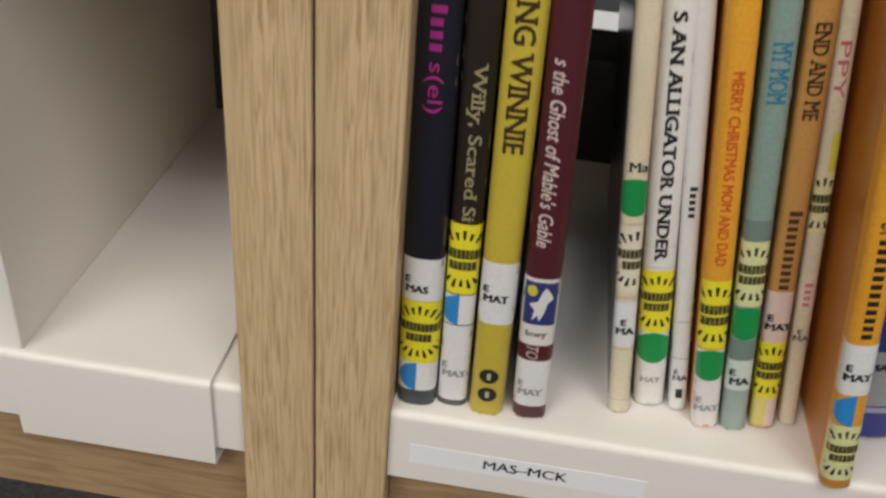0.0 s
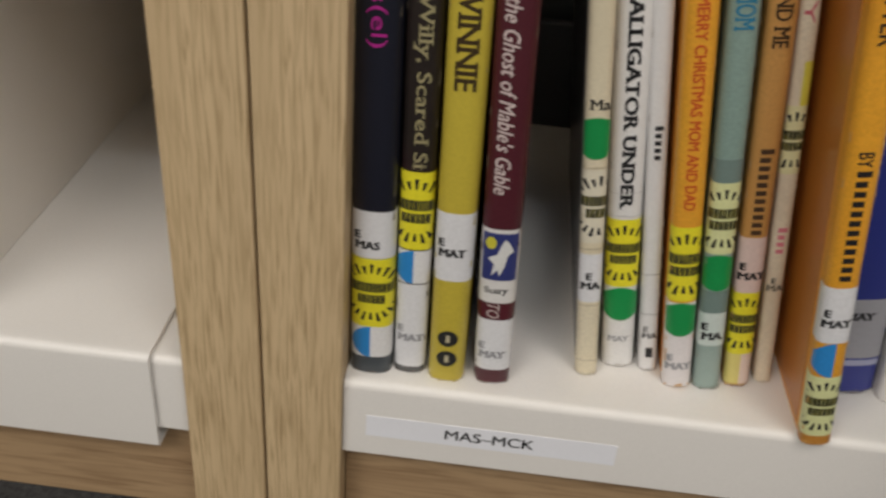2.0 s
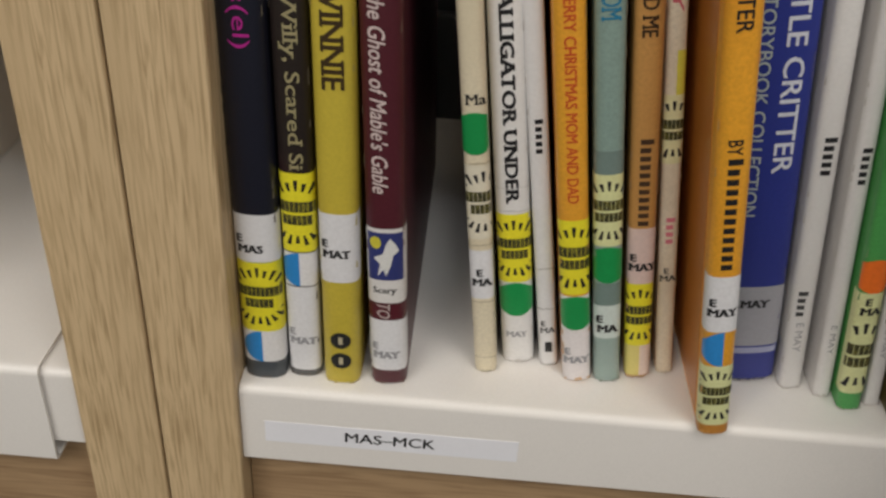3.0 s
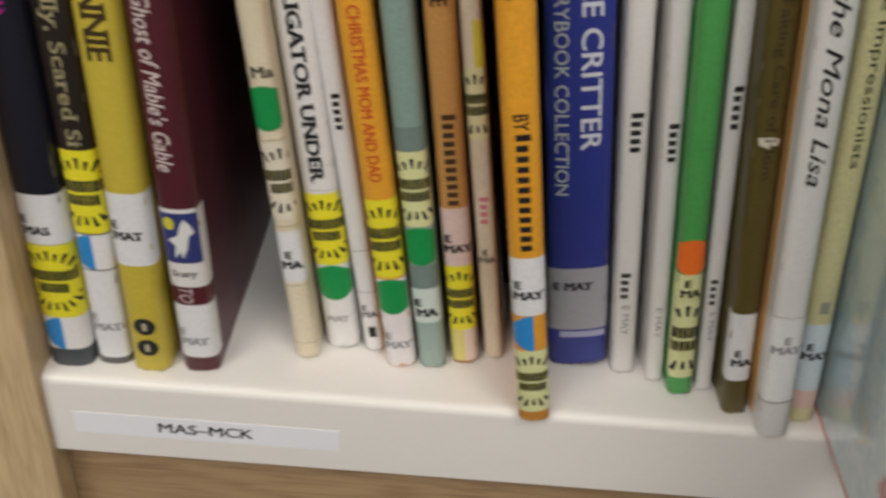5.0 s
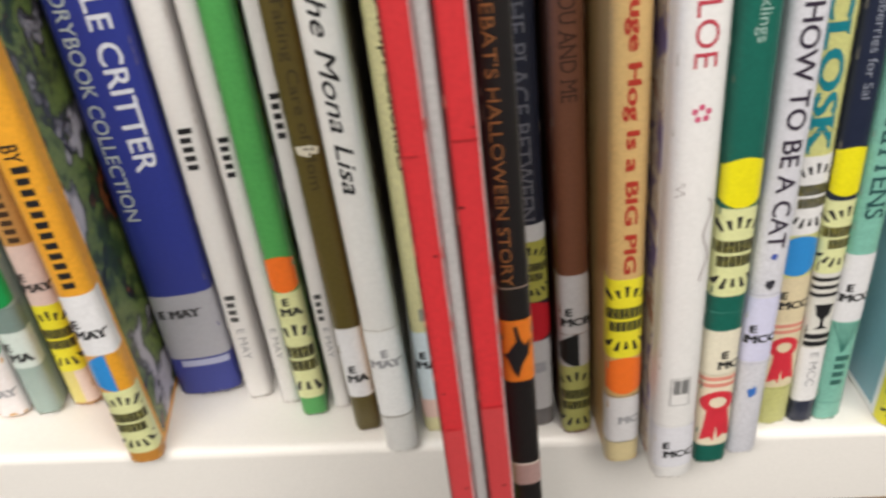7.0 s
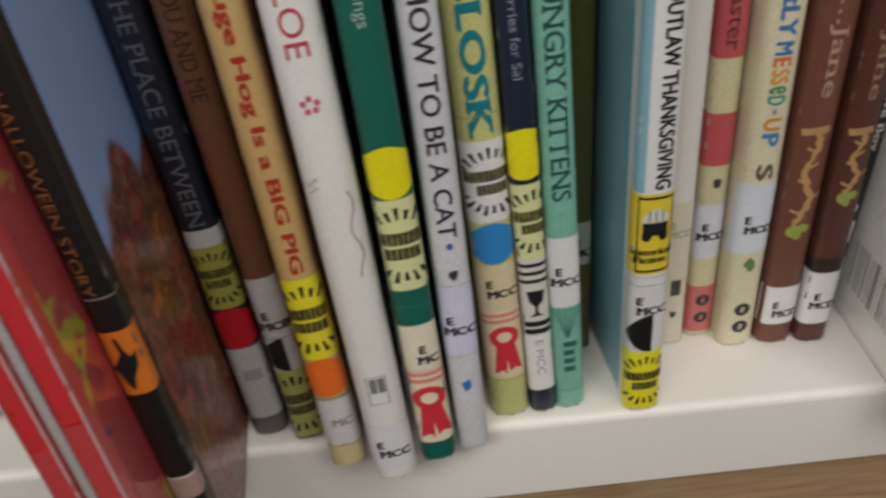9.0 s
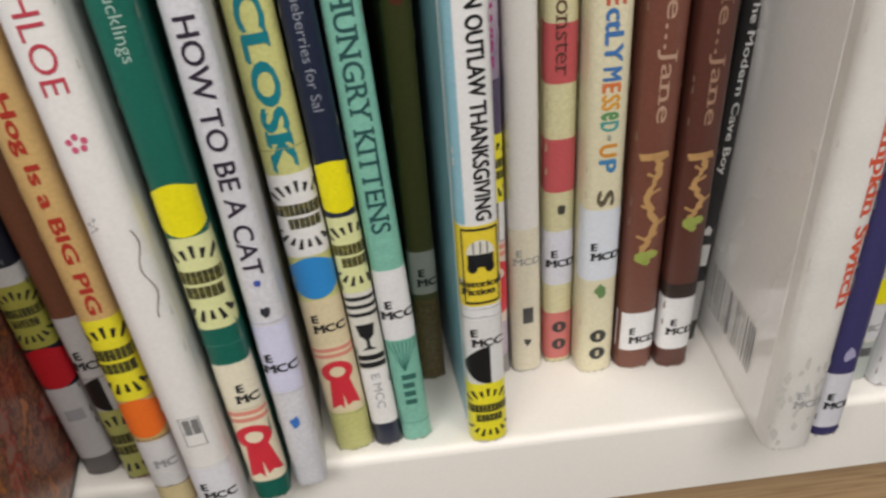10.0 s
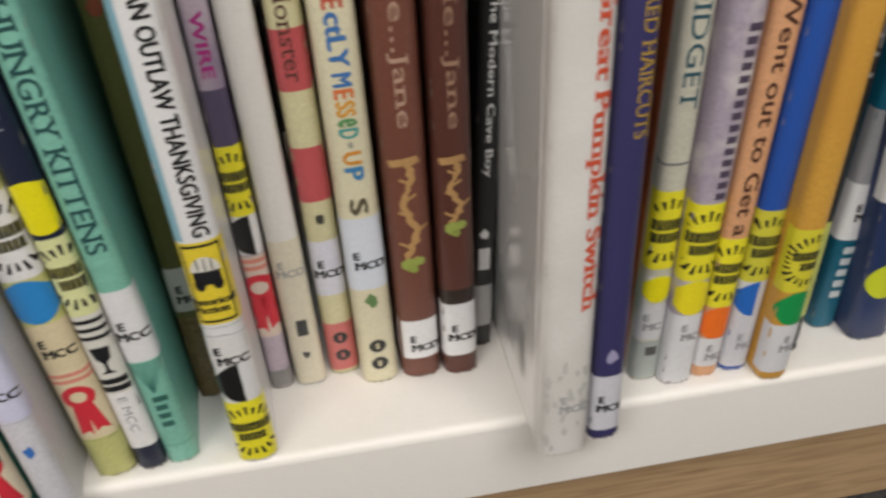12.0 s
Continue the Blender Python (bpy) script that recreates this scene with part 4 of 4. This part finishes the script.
b = book(0.2478, 0.0294, 0.0102, -8.1, (0.76, 0.74, 0.73), "slim white picture book with small black print", second=(0.70, 0.68, 0.67), grain=0.02)
bars(b, 0.1285, 0.1105, 'ink', across=0.36, count=5)
bars(b, 0.0550, 0.0404, (0.05, 0.05, 0.05), across=0.3, mid=-0.1, count=4)
title(b, 'E MAY', 0.0380, 0.0219, (0.3, 0.3, 0.32), across=0.3)
b = book(0.2615, 0.0258, 0.0077, -8.3, (0.76, 0.74, 0.73), "slim white picture book with small black print", second=(0.70, 0.68, 0.67), grain=0.02)
bars(b, 0.1273, 0.1099, 'ink', across=0.36, count=5)
title(b, 'E MAY', 0.0410, 0.0250, (0.3, 0.3, 0.32), across=0.3)
b = book(0.2829, 0.0222, 0.0070, -8.4, (0.76, 0.74, 0.73), "slim white picture book with small black print", second=(0.70, 0.68, 0.67), grain=0.02)
bars(b, 0.1460, 0.1275, 'ink', across=0.36, count=5)
bars(b, 0.0608, 0.0464, (0.05, 0.05, 0.05), across=0.3, mid=-0.1, count=4)
title(b, 'E MAY', 0.0440, 0.0282, (0.3, 0.3, 0.32), across=0.3)
b = book(0.2716, 0.0180, 0.0105, -8.4, (0.08, 0.36, 0.09), "slim green picture book with orange dot", second=(0.05, 0.27, 0.07), side={1: COVER_DARK})
dot(b, 0.0649, 0.0816, (0.85, 0.17, 0.02))
call_label(b, 0.0523, 0.0649, ('E', 'MA'), (0.68, 0.7, 0.36), at=0.45, mid=-0.2)
reading_label(b, 0.0100, 0.0528, (0.68, 0.7, 0.36), 0.0)
b = book(0.2933, 0.0086, 0.0102, -9.0, (0.105, 0.08, 0.017), "olive-brown picture book with faint title and torn chip")
title(b, 'Taking Care of Mom', 0.1852, 0.1165, (0.045, 0.032, 0.01), across=0.45)
chip(b, 0.1315)
call_label(b, 0.0190, 0.0545, ('E', 'MA'), (0.74, 0.74, 0.76), at=0.35, mid=-0.25)
b = book(0.3068, -0.0042, 0.0128, -9.1, (0.82, 0.81, 0.79), "white picture book with black script title", grain=0.02, side={-1: COVER_TAN}, coat=0.4)
title(b, 'the Mona Lisa', 0.1929, 0.1224, 'ink', across=0.42, slant=0.35, bold=0.012)
tape_lines(b, (0.0640, 0.0200), (0.5, 0.48, 0.44))
call_label(b, 0.0205, 0.0631, ('E', 'MAY'), (0.82, 0.82, 0.82), ink=(0.3, 0.3, 0.32), at=0.7, mid=-0.1)
patch(b, "label", 0.0195, 0.0205, (0.3, 0.28, 0.25), -1, 1)
b = book(0.3219, 0.0069, 0.0108, -8.3, (0.7, 0.66, 0.36), "pale yellow picture book with black serif title", side={1: COVER_OCHRE})
title(b, 'the Impressionists', 0.1952, 0.1246, (0.07, 0.07, 0.03), across=0.42, bold=0.01)
bars(b, 0.0648, 0.0550, (0.3, 0.3, 0.25), across=0.25)
call_label(b, 0.0180, 0.0535, ('E', 'MAY'), (0.62, 0.7, 0.75), at=0.6, mid=-0.3)
patch(b, "label", 0.0080, 0.0180, (0.74, 0.52, 0.46), -1, 1)
red_books()
b = book(0.3500, -0.0630, 0.0092, -8.6, (0.012, 0.01, 0.01), "black picture book with orange title, pulled far forward", side={1: COVER_AUTUMN}, coat=0.15)
title(b, "LEBAT'S HALLOWEEN STORY", 0.2135, 0.1295, (0.30, 0.12, 0.04), across=0.34, mid=-0.15, bold=0.0)
witch_label(b, 0.0935, 0.1170)
patch(b, "label", 0.1284, 0.1289, (0.3, 0.22, 0.18), -1, 1)
patch(b, "label", 0.0568, 0.0576, (0.7, 0.62, 0.55), -1, 1)
patch(b, "label", 0.0475, 0.0568, (0.42, 0.28, 0.26), -1, 1)
b = book(0.3640, 0.0081, 0.0135, -8.6, (0.012, 0.014, 0.026), "dark navy picture book with red dot and grey title")
title(b, 'THE PLACE BETWEEN', 0.1891, 0.1022, (0.12, 0.12, 0.14), across=0.4)
# Sticker colours dimmed for the shade beside the pulled-out black book.
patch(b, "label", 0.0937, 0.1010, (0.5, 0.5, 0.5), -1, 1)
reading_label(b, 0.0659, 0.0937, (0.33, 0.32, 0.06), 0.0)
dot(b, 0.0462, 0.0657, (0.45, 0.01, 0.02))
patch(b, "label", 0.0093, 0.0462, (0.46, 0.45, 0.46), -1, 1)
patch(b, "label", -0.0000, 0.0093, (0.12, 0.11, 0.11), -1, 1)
bars(b, 0.0350, 0.0258, (0.3, 0.3, 0.32), across=0.4)
b = book(0.3794, 0.0034, 0.0116, -8.6, (0.19, 0.075, 0.04), "brown picture book with faint dark title")
title(b, 'YOU AND ME', 0.1927, 0.1520, (0.055, 0.02, 0.012), across=0.45)
# These stickers are dimmed in colour for the same shade.
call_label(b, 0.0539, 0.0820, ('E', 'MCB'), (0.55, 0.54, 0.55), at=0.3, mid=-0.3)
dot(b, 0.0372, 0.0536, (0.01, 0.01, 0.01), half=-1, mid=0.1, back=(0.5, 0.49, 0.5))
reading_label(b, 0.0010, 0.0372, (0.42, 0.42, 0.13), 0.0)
b = book(0.3943, -0.0129, 0.0131, -8.1, (0.66, 0.44, 0.18), "tan picture book with bold red-brown title and orange dot")
title(b, 'Huge Hog Is a BIG PIG', 0.2006, 0.0945, (0.42, 0.035, 0.02), across=0.42, bold=0.045)
tape_lines(b, (0.0362, 0.0112), (0.12, 0.11, 0.1))
reading_label(b, 0.0559, 0.0921, (0.8, 0.72, 0.03), 0.0)
dot(b, 0.0374, 0.0559, (0.85, 0.17, 0.02))
call_label(b, 0.0114, 0.0354, ('MC',), (0.62, 0.61, 0.62), ink=(0.3, 0.3, 0.32), at=0.5, mid=-0.2)
patch(b, "label", -0.0000, 0.0114, (0.6, 0.5, 0.28), -1, 1)
b = book(0.4122, -0.0226, 0.0160, -7.9, (0.83, 0.82, 0.81), "white picture book with thin red outlined title", grain=0.02, side={-1: COVER_PURPLE})
title(b, 'CHLOE', 0.2132, 0.1756, (0.5, 0.05, 0.08), across=0.42)
flower(b, 0.1610)
doodle(b, 0.0975, 0.1305, 0.28)
doodle(b, 0.1316, 0.1371, -0.3)
stamp(b, 0.0401, 0.0537)
tape_lines(b, (0.0290,), (0.6, 0.6, 0.62))
call_label(b, 0.0065, 0.0283, ('E', 'MCC'), (0.68, 0.68, 0.73), at=0.45, mid=-0.3, size=0.0055)
b = book(0.4298, -0.0154, 0.0135, -7.5, (0.008, 0.13, 0.095), "dark green picture book with yellow dot and award ribbon")
title(b, 'Ducklings', 0.2048, 0.1807, (0.35, 0.5, 0.45), across=0.35)
tape_lines(b, (0.0785, 0.0702), (0.05, 0.22, 0.17))
dot(b, 0.1228, 0.1419, (0.8, 0.72, 0.01))
reading_label(b, 0.0858, 0.1226, (0.68, 0.7, 0.36), 0.0)
call_label(b, 0.0480, 0.0698, ('E', 'MC'), (0.74, 0.69, 0.55), at=0.35, mid=-0.05)
ribbon(b, 0.0104, 0.0485)
b = book(0.4445, -0.0108, 0.0123, -6.8, (0.7, 0.7, 0.76), "white lilac picture book with hand-drawn black title")
title(b, 'HOW TO BE A CAT', 0.1914, 0.1030, (0.03, 0.02, 0.04), across=0.5, bold=0.02)
tape_lines(b, (0.0825, 0.0495), (0.5, 0.5, 0.6))
motif(b, 0.0995, (0.06, 0.1, 0.4), 0.0016)
motif(b, 0.0874, (0.03, 0.03, 0.04), 0.0022)
call_label(b, 0.0504, 0.0811, ('E', 'MCC'), (0.62, 0.62, 0.8), at=0.45, mid=-0.35)
motif(b, 0.0345, (0.04, 0.16, 0.5), 0.0028)
b = book(0.4630, 0.0048, 0.0150, -7.5, (0.62, 0.62, 0.24), "yellow-green picture book with bold teal title and blue dot")
title(b, 'CLOSK', 0.1932, 0.1316, (0.005, 0.2, 0.25), across=0.55, bold=0.05)
tape_lines(b, (0.1400, 0.0205), (0.36, 0.36, 0.14))
reading_label(b, 0.0975, 0.1306, (0.76, 0.75, 0.75), 0.1)
dot(b, 0.0787, 0.0970, (0.03, 0.25, 0.62))
call_label(b, 0.0562, 0.0780, ('E', 'MCC'), (0.68, 0.58, 0.38), at=0.5, mid=-0.3, size=0.0055)
ribbon(b, 0.0214, 0.0562, back=(0.72, 0.62, 0.42))
b = book(0.4768, 0.0055, 0.0106, -7.4, (0.012, 0.018, 0.045), "navy picture book with yellow dot and trophy sticker")
title(b, 'Blueberries for Sal', 0.1951, 0.1524, (0.25, 0.27, 0.33), across=0.3)
dot(b, 0.1140, 0.1342, (0.8, 0.72, 0.01))
reading_label(b, 0.0795, 0.1122, (0.68, 0.7, 0.36), 0.2)
trophy(b, 0.0419, 0.0795)
patch(b, "label", 0.0125, 0.0419, (0.76, 0.75, 0.75), -1, 1)
title(b, 'E MCC', 0.0395, 0.0212, (0.3, 0.3, 0.32), across=0.3)
b = book(0.4886, 0.0066, 0.0121, -7.0, (0.22, 0.52, 0.42), "mint-green picture book with dark serif title")
title(b, 'HUNGRY KITTENS', 0.1924, 0.1033, (0.02, 0.08, 0.08), across=0.55, bold=0.012)
tape_lines(b, (0.0530, 0.0100), (0.12, 0.34, 0.27))
call_label(b, 0.0542, 0.0871, ('E', 'MCC'), (0.72, 0.72, 0.74), at=0.45, mid=-0.3)
fan(b, 0.0381, 0.0527)
bars(b, 0.0363, 0.0186, (0.03, 0.12, 0.1), across=0.36, count=4)
b = book(0.5010, 0.0419, 0.0110, -4.7, (0.1, 0.095, 0.02), "dark olive picture book pushed back")
call_label(b, 0.0475, 0.0689, ('E', 'MC'), (0.5, 0.49, 0.44), at=0.4, mid=-0.2)
patch(b, "label", 0.0010, 0.0440, (0.15, 0.10, 0.035), -1, 1, grain=0.2)
motif(b, 0.1750, (0.22, 0.05, 0.02), 0.0032)
b = book(0.5177, 0.0006, 0.0150, -4.7, (0.8, 0.8, 0.81), "white and light-blue picture book with bold black title, pulled forward", grain=0.02, side={-1: COVER_SKY}, coat=0.5)
patch(b, "label", 0.1075, 0.1986, (0.25, 0.46, 0.56), -1, -0.62)
title(b, 'AN OUTLAW THANKSGIVING', 0.1936, 0.1087, 'ink', across=0.38, mid=0.12, bold=0.045)
wagon_label(b, 0.0714, 0.1068)
tape_lines(b, (0.0700, 0.0660), (0.4, 0.4, 0.4))
call_label(b, 0.0516, 0.0646, ('E', 'MCC'), (0.7, 0.69, 0.69), at=0.35, mid=-0.35)
dot(b, 0.0326, 0.0516, (0.01, 0.01, 0.01), half=-1, mid=0.1)
reading_label(b, 0.0007, 0.0326, (0.8, 0.72, 0.03), 0.0)
b = book(0.5305, 0.0409, 0.0095, -4.4, (0.5, 0.42, 0.5), "lilac-grey picture book with magenta title and yellow label", second=(0.2, 0.15, 0.25), blotch=30.0)
title(b, 'WIRE', 0.1712, 0.1468, (0.4, 0.03, 0.22), across=0.45, bold=0.04)
patch(b, "label", 0.1200, 0.1425, (0.09, 0.07, 0.13), -1, 1)
reading_label(b, 0.0897, 0.1200, (0.8, 0.72, 0.03), 0.0)
dot(b, 0.0716, 0.0897, (0.01, 0.01, 0.01), half=-1, mid=0.2, back=(0.76, 0.75, 0.75))
ribbon(b, 0.0294, 0.0710, back=(0.68, 0.56, 0.48))
patch(b, "label", 0.0000, 0.0101, (0.25, 0.24, 0.24), -1, 1)
b = book(0.5433, 0.0402, 0.0128, -4.5, (0.78, 0.76, 0.74), "white picture book in a plastic sleeve with cream foot", grain=0.02)
patch(b, "label", 0.0007, 0.0765, (0.68, 0.63, 0.5), -1, 1)
upright(b, ('E', 'MCD'), 0.0627, 0.0048, colour=(0.3, 0.3, 0.32), mid=-0.3)
bars(b, 0.0362, 0.0221, (0.05, 0.05, 0.05), across=0.28)
motif(b, 0.0173, (0.04, 0.04, 0.04), 0.0022)
b = book(0.5585, 0.0442, 0.0125, -4.1, (0.66, 0.62, 0.38), "cream picture book with muted red blocks")
patch(b, "label", 0.1375, 0.1611, (0.5, 0.09, 0.1), -1, 1)
title(b, 'Monster', 0.1790, 0.1408, (0.09, 0.035, 0.025), across=0.46, lift=0.0003)
patch(b, "label", 0.0903, 0.1142, (0.5, 0.09, 0.1), -1, 1)
motif(b, 0.0819, (0.05, 0.05, 0.04), 0.0024)
call_label(b, 0.0440, 0.0715, ('E', 'MCD'), (0.64, 0.64, 0.72), at=0.5, mid=-0.3)
patch(b, "label", 0.0024, 0.0286, (0.55, 0.15, 0.14), -1, 1)
discs(b, (0.0206, 0.0108), 0.0031, bar=(0.5, 0.15, 0.14))
b = book(0.5732, 0.0350, 0.0158, -3.7, (0.72, 0.67, 0.48), "cream picture book with rainbow hand-lettered title")
for words, top, end, tint in (("PERFE", 0.1937, 0.1700, (0.5, 0.1, 0.06)), ("ctLY", 0.1692, 0.1487, (0.05, 0.16, 0.4)), ("M", 0.1470, 0.1416, (0.05, 0.16, 0.4)),
                              ("E", 0.1408, 0.1368, (0.6, 0.16, 0.05)), ("SS", 0.1362, 0.1298, (0.62, 0.3, 0.04)), ("e", 0.1292, 0.1258, (0.10, 0.26, 0.10)),
                              ("D", 0.1252, 0.1210, (0.06, 0.3, 0.28)), ("-", 0.1196, 0.1170, (0.3, 0.3, 0.25)), ("U", 0.1156, 0.1100, (0.6, 0.25, 0.03)),
                              ("P", 0.1090, 0.1030, (0.05, 0.2, 0.4)), ("S", 0.0952, 0.0876, (0.1, 0.08, 0.05))):
    title(b, words, top, end, tint, across=0.10 if words == "-" else 0.44, bold=0.05)
call_label(b, 0.0514, 0.0861, ('E', 'MCD'), (0.62, 0.66, 0.74), at=0.42, mid=-0.3)
motif(b, 0.0455, (0.12, 0.22, 0.08), 0.0032)
discs(b, (0.0208, 0.0111), 0.0035)
b = book(0.5915, 0.0346, 0.0169, -3.0, (0.17, 0.06, 0.04), "brown picture book with tan lettering and vine picture")
title(b, 'Me...Jane', 0.1859, 0.1233, (0.46, 0.30, 0.22), across=0.44)
vine(b, 0.0615, 0.1090)
call_label(b, 0.0110, 0.0318, ('E', 'MCD'), (0.74, 0.74, 0.76), at=0.4, mid=-0.25, u1=0.9)
b = book(0.6087, 0.0330, 0.0147, -2.5, (0.1, 0.032, 0.022), "dark brown picture book with tan lettering and vine picture", grain=0.04)
title(b, 'Me...Jane', 0.1829, 0.1218, (0.36, 0.22, 0.15), across=0.42)
vine(b, 0.0778, 0.1086)
patch(b, "label", 0.0391, 0.0466, (0.03, 0.018, 0.015), -1, 1)
call_label(b, 0.0107, 0.0391, ('E', 'MCD'), (0.74, 0.74, 0.76), at=0.45, mid=-0.25)
b = book(0.6215, 0.0494, 0.0095, 0.2, (0.014, 0.014, 0.015), "slim black picture book with white title")
title(b, 'The Modern Cave Boy', 0.1682, 0.0894, (0.7, 0.7, 0.7), across=0.42, bold=0.02)
motif(b, 0.0616, (0.7, 0.7, 0.7), 0.0024)
patch(b, "label", 0.0431, 0.0543, (0.66, 0.66, 0.66), -0.5, 0.5)
patch(b, "label", 0.0119, 0.0345, (0.4, 0.4, 0.4), -1, 1)
b = book(0.6368, -0.0231, 0.0200, -2.1, (0.8, 0.78, 0.76), "thick white picture book in a worn plastic sleeve with red title", grain=0.02, side={-1: COVER_PALE}, round_=0.2, coat=0.7, second=(0.62, 0.6, 0.57), turn=-3.0)
title(b, 'Great Pumpkin Switch', 0.1944, 0.0728, (0.62, 0.09, 0.04), across=0.36, mid=0.27, bold=0.03)
upright(b, ('E', 'MCD'), 0.0278, 0.0052, colour=(0.3, 0.3, 0.32), mid=-0.1)
scuffs(b, 0.004, 0.05)
barcode(b)
b = book(0.6561, -0.0180, 0.0130, -2.0, (0.045, 0.04, 0.14), "navy-purple picture book with gold title")
title(b, 'RED HAIRCUTS', 0.1879, 0.1385, (0.42, 0.27, 0.05), across=0.38, mid=0.2, bold=0.01)
motif(b, 0.0442, (0.35, 0.33, 0.5), 0.0035)
call_label(b, 0.0053, 0.0345, ('E', 'MCE'), (0.6, 0.6, 0.66), at=0.5, mid=-0.3, size=0.0055)
b = book(0.6715, 0.022, 0.0115, -1.0, (0.01, 0.06, 0.045), "slim dark green picture book with yellow label")
bars(b, 0.175, 0.125, (0.6, 0.62, 0.6), across=0.3, count=3)
reading_label(b, 0.052, 0.086, (0.8, 0.72, 0.03))
dot(b, 0.03, 0.05, (0.01, 0.28, 0.07))
patch(b, "label", 0.004, 0.03, (0.66, 0.68, 0.66), -1, 1)
b = book(0.6862, 0.0119, 0.0118, -0.4, (0.62, 0.6, 0.5), "pale grey-cream picture book with teal title and orange edge", side={-1: COVER_RUST})
title(b, 'FIDGET', 0.1780, 0.1312, (0.03, 0.1, 0.13), across=0.55)
patch(b, "label", 0.1080, 0.1090, (0.2, 0.2, 0.2), -1, 1)
reading_label(b, 0.0598, 0.0966, (0.8, 0.72, 0.03), 0.0)
dot(b, 0.0427, 0.0564, (0.8, 0.72, 0.01), back=(0.6, 0.6, 0.6))
call_label(b, 0.0228, 0.0418, ('E', 'MC'), (0.62, 0.62, 0.64), ink=(0.3, 0.3, 0.32), at=0.5)
patch(b, "label", 0.0000, 0.0218, (0.4, 0.44, 0.42), -1, 1)
bars(b, 0.0186, 0.0106, (0.1, 0.1, 0.1), across=0.35)
b = book(0.6988, 0.0062, 0.0142, 0.5, (0.42, 0.36, 0.44), "purple-grey patterned picture book with yellow label", second=(0.72, 0.68, 0.66), blotch=70.0)
bars(b, 0.1646, 0.0923, (0.08, 0.06, 0.1), across=0.3, mid=0.15, count=15)
reading_label(b, 0.0558, 0.0923, (0.8, 0.72, 0.03), 0.0)
dot(b, 0.0382, 0.0558, (0.8, 0.68, 0.02))
call_label(b, 0.0007, 0.0382, ('E', 'MC'), (0.7, 0.7, 0.72), ink=(0.3, 0.3, 0.32), at=0.75, mid=-0.2)
b = book(0.7130, 0.0080, 0.0118, 1.3, (0.72, 0.38, 0.2), "peach picture book with dark hand-lettered title and orange dot")
title(b, 'Went out to Get a', 0.1753, 0.0742, (0.08, 0.03, 0.02), across=0.5, bold=0.02)
reading_label(b, 0.0383, 0.0728, (0.8, 0.72, 0.03), 0.0)
dot(b, 0.0213, 0.0383, (0.85, 0.17, 0.02))
call_label(b, 0.0057, 0.0213, ('E', 'MC'), (0.68, 0.67, 0.69), ink=(0.3, 0.3, 0.32), at=0.5, mid=-0.2)
b = book(0.7272, 0.0087, 0.0130, 1.6, (0.02, 0.09, 0.42), "royal-blue picture book with yellow label", grain=0.03)
reading_label(b, 0.0487, 0.0836, (0.6, 0.56, 0.05), 0.0)
dot(b, 0.0307, 0.0487, (0.02, 0.13, 0.5), half=-1, mid=0.1, back=(0.6, 0.6, 0.63))
call_label(b, 0.0023, 0.0307, ('E', 'MC'), (0.58, 0.58, 0.62), ink=(0.3, 0.3, 0.32), at=0.5, mid=-0.2)
b = book(0.7416, -0.0003, 0.0138, 0.3, (0.66, 0.36, 0.06), "amber-yellow picture book with green dot", second=(0.6, 0.3, 0.05))
reading_label(b, 0.0478, 0.0787, (0.66, 0.6, 0.04), 0.2)
dot(b, 0.0303, 0.0478, (0.01, 0.28, 0.07), mid=0.1)
call_label(b, 0.0040, 0.0303, ('E', 'MC'), (0.66, 0.66, 0.69), ink=(0.3, 0.3, 0.32), at=0.6, mid=0)
b = book(0.7565, 0.0147, 0.0112, 0.5, (0.012, 0.012, 0.013), "black picture book with pale green foot")
patch(b, "label", 0.02, 0.07, (0.55, 0.6, 0.16), -1, 1)
title(b, "TEETH", 0.185, 0.135, (0.3, 0.3, 0.3), across=0.5)
b = book(0.7822, 0.0268, 0.0135, 1.5, (0.005, 0.12, 0.2), "teal-blue picture book with white call label")
call_label(b, 0.0494, 0.0780, ('E', 'MC'), (0.74, 0.74, 0.76), at=0.5, mid=-0.2)
patch(b, "label", 0.0780, 0.1126, (0.3, 0.3, 0.32), -1, 1)
bars(b, 0.0457, 0.0153, (0.55, 0.6, 0.62), across=0.36, count=5)
b = book(0.7990, 0.0140, 0.0203, -3.7, (0.02, 0.04, 0.13), "dark blue picture book with yellow-green dot", second=(0.05, 0.05, 0.05))
call_label(b, 0.075, 0.1, ('E', 'MC'))
dot(b, 0.024, 0.043, (0.6, 0.66, 0.03))

# ---------------------------------------------------------------- the strip with the shelf's range
bm = box(-0.0573, -0.00018, 0.0688, 0.0572, 0.0, 0.0812)
part("paper_strip", bm, TAPE, strip)
bm, wide, high = glyphs("MAS\u2013MCK", 0.0081, 0.012, wide=1.12)
for v in bm.verts:
    v.co = (v.co.x - 0.0005, -0.0005, v.co.y + 0.0754)
part("lettering", bm, INK, strip)
tagged(strip, "clear label strip lettered MAS-MCK on the shelf lip", "shelf label")
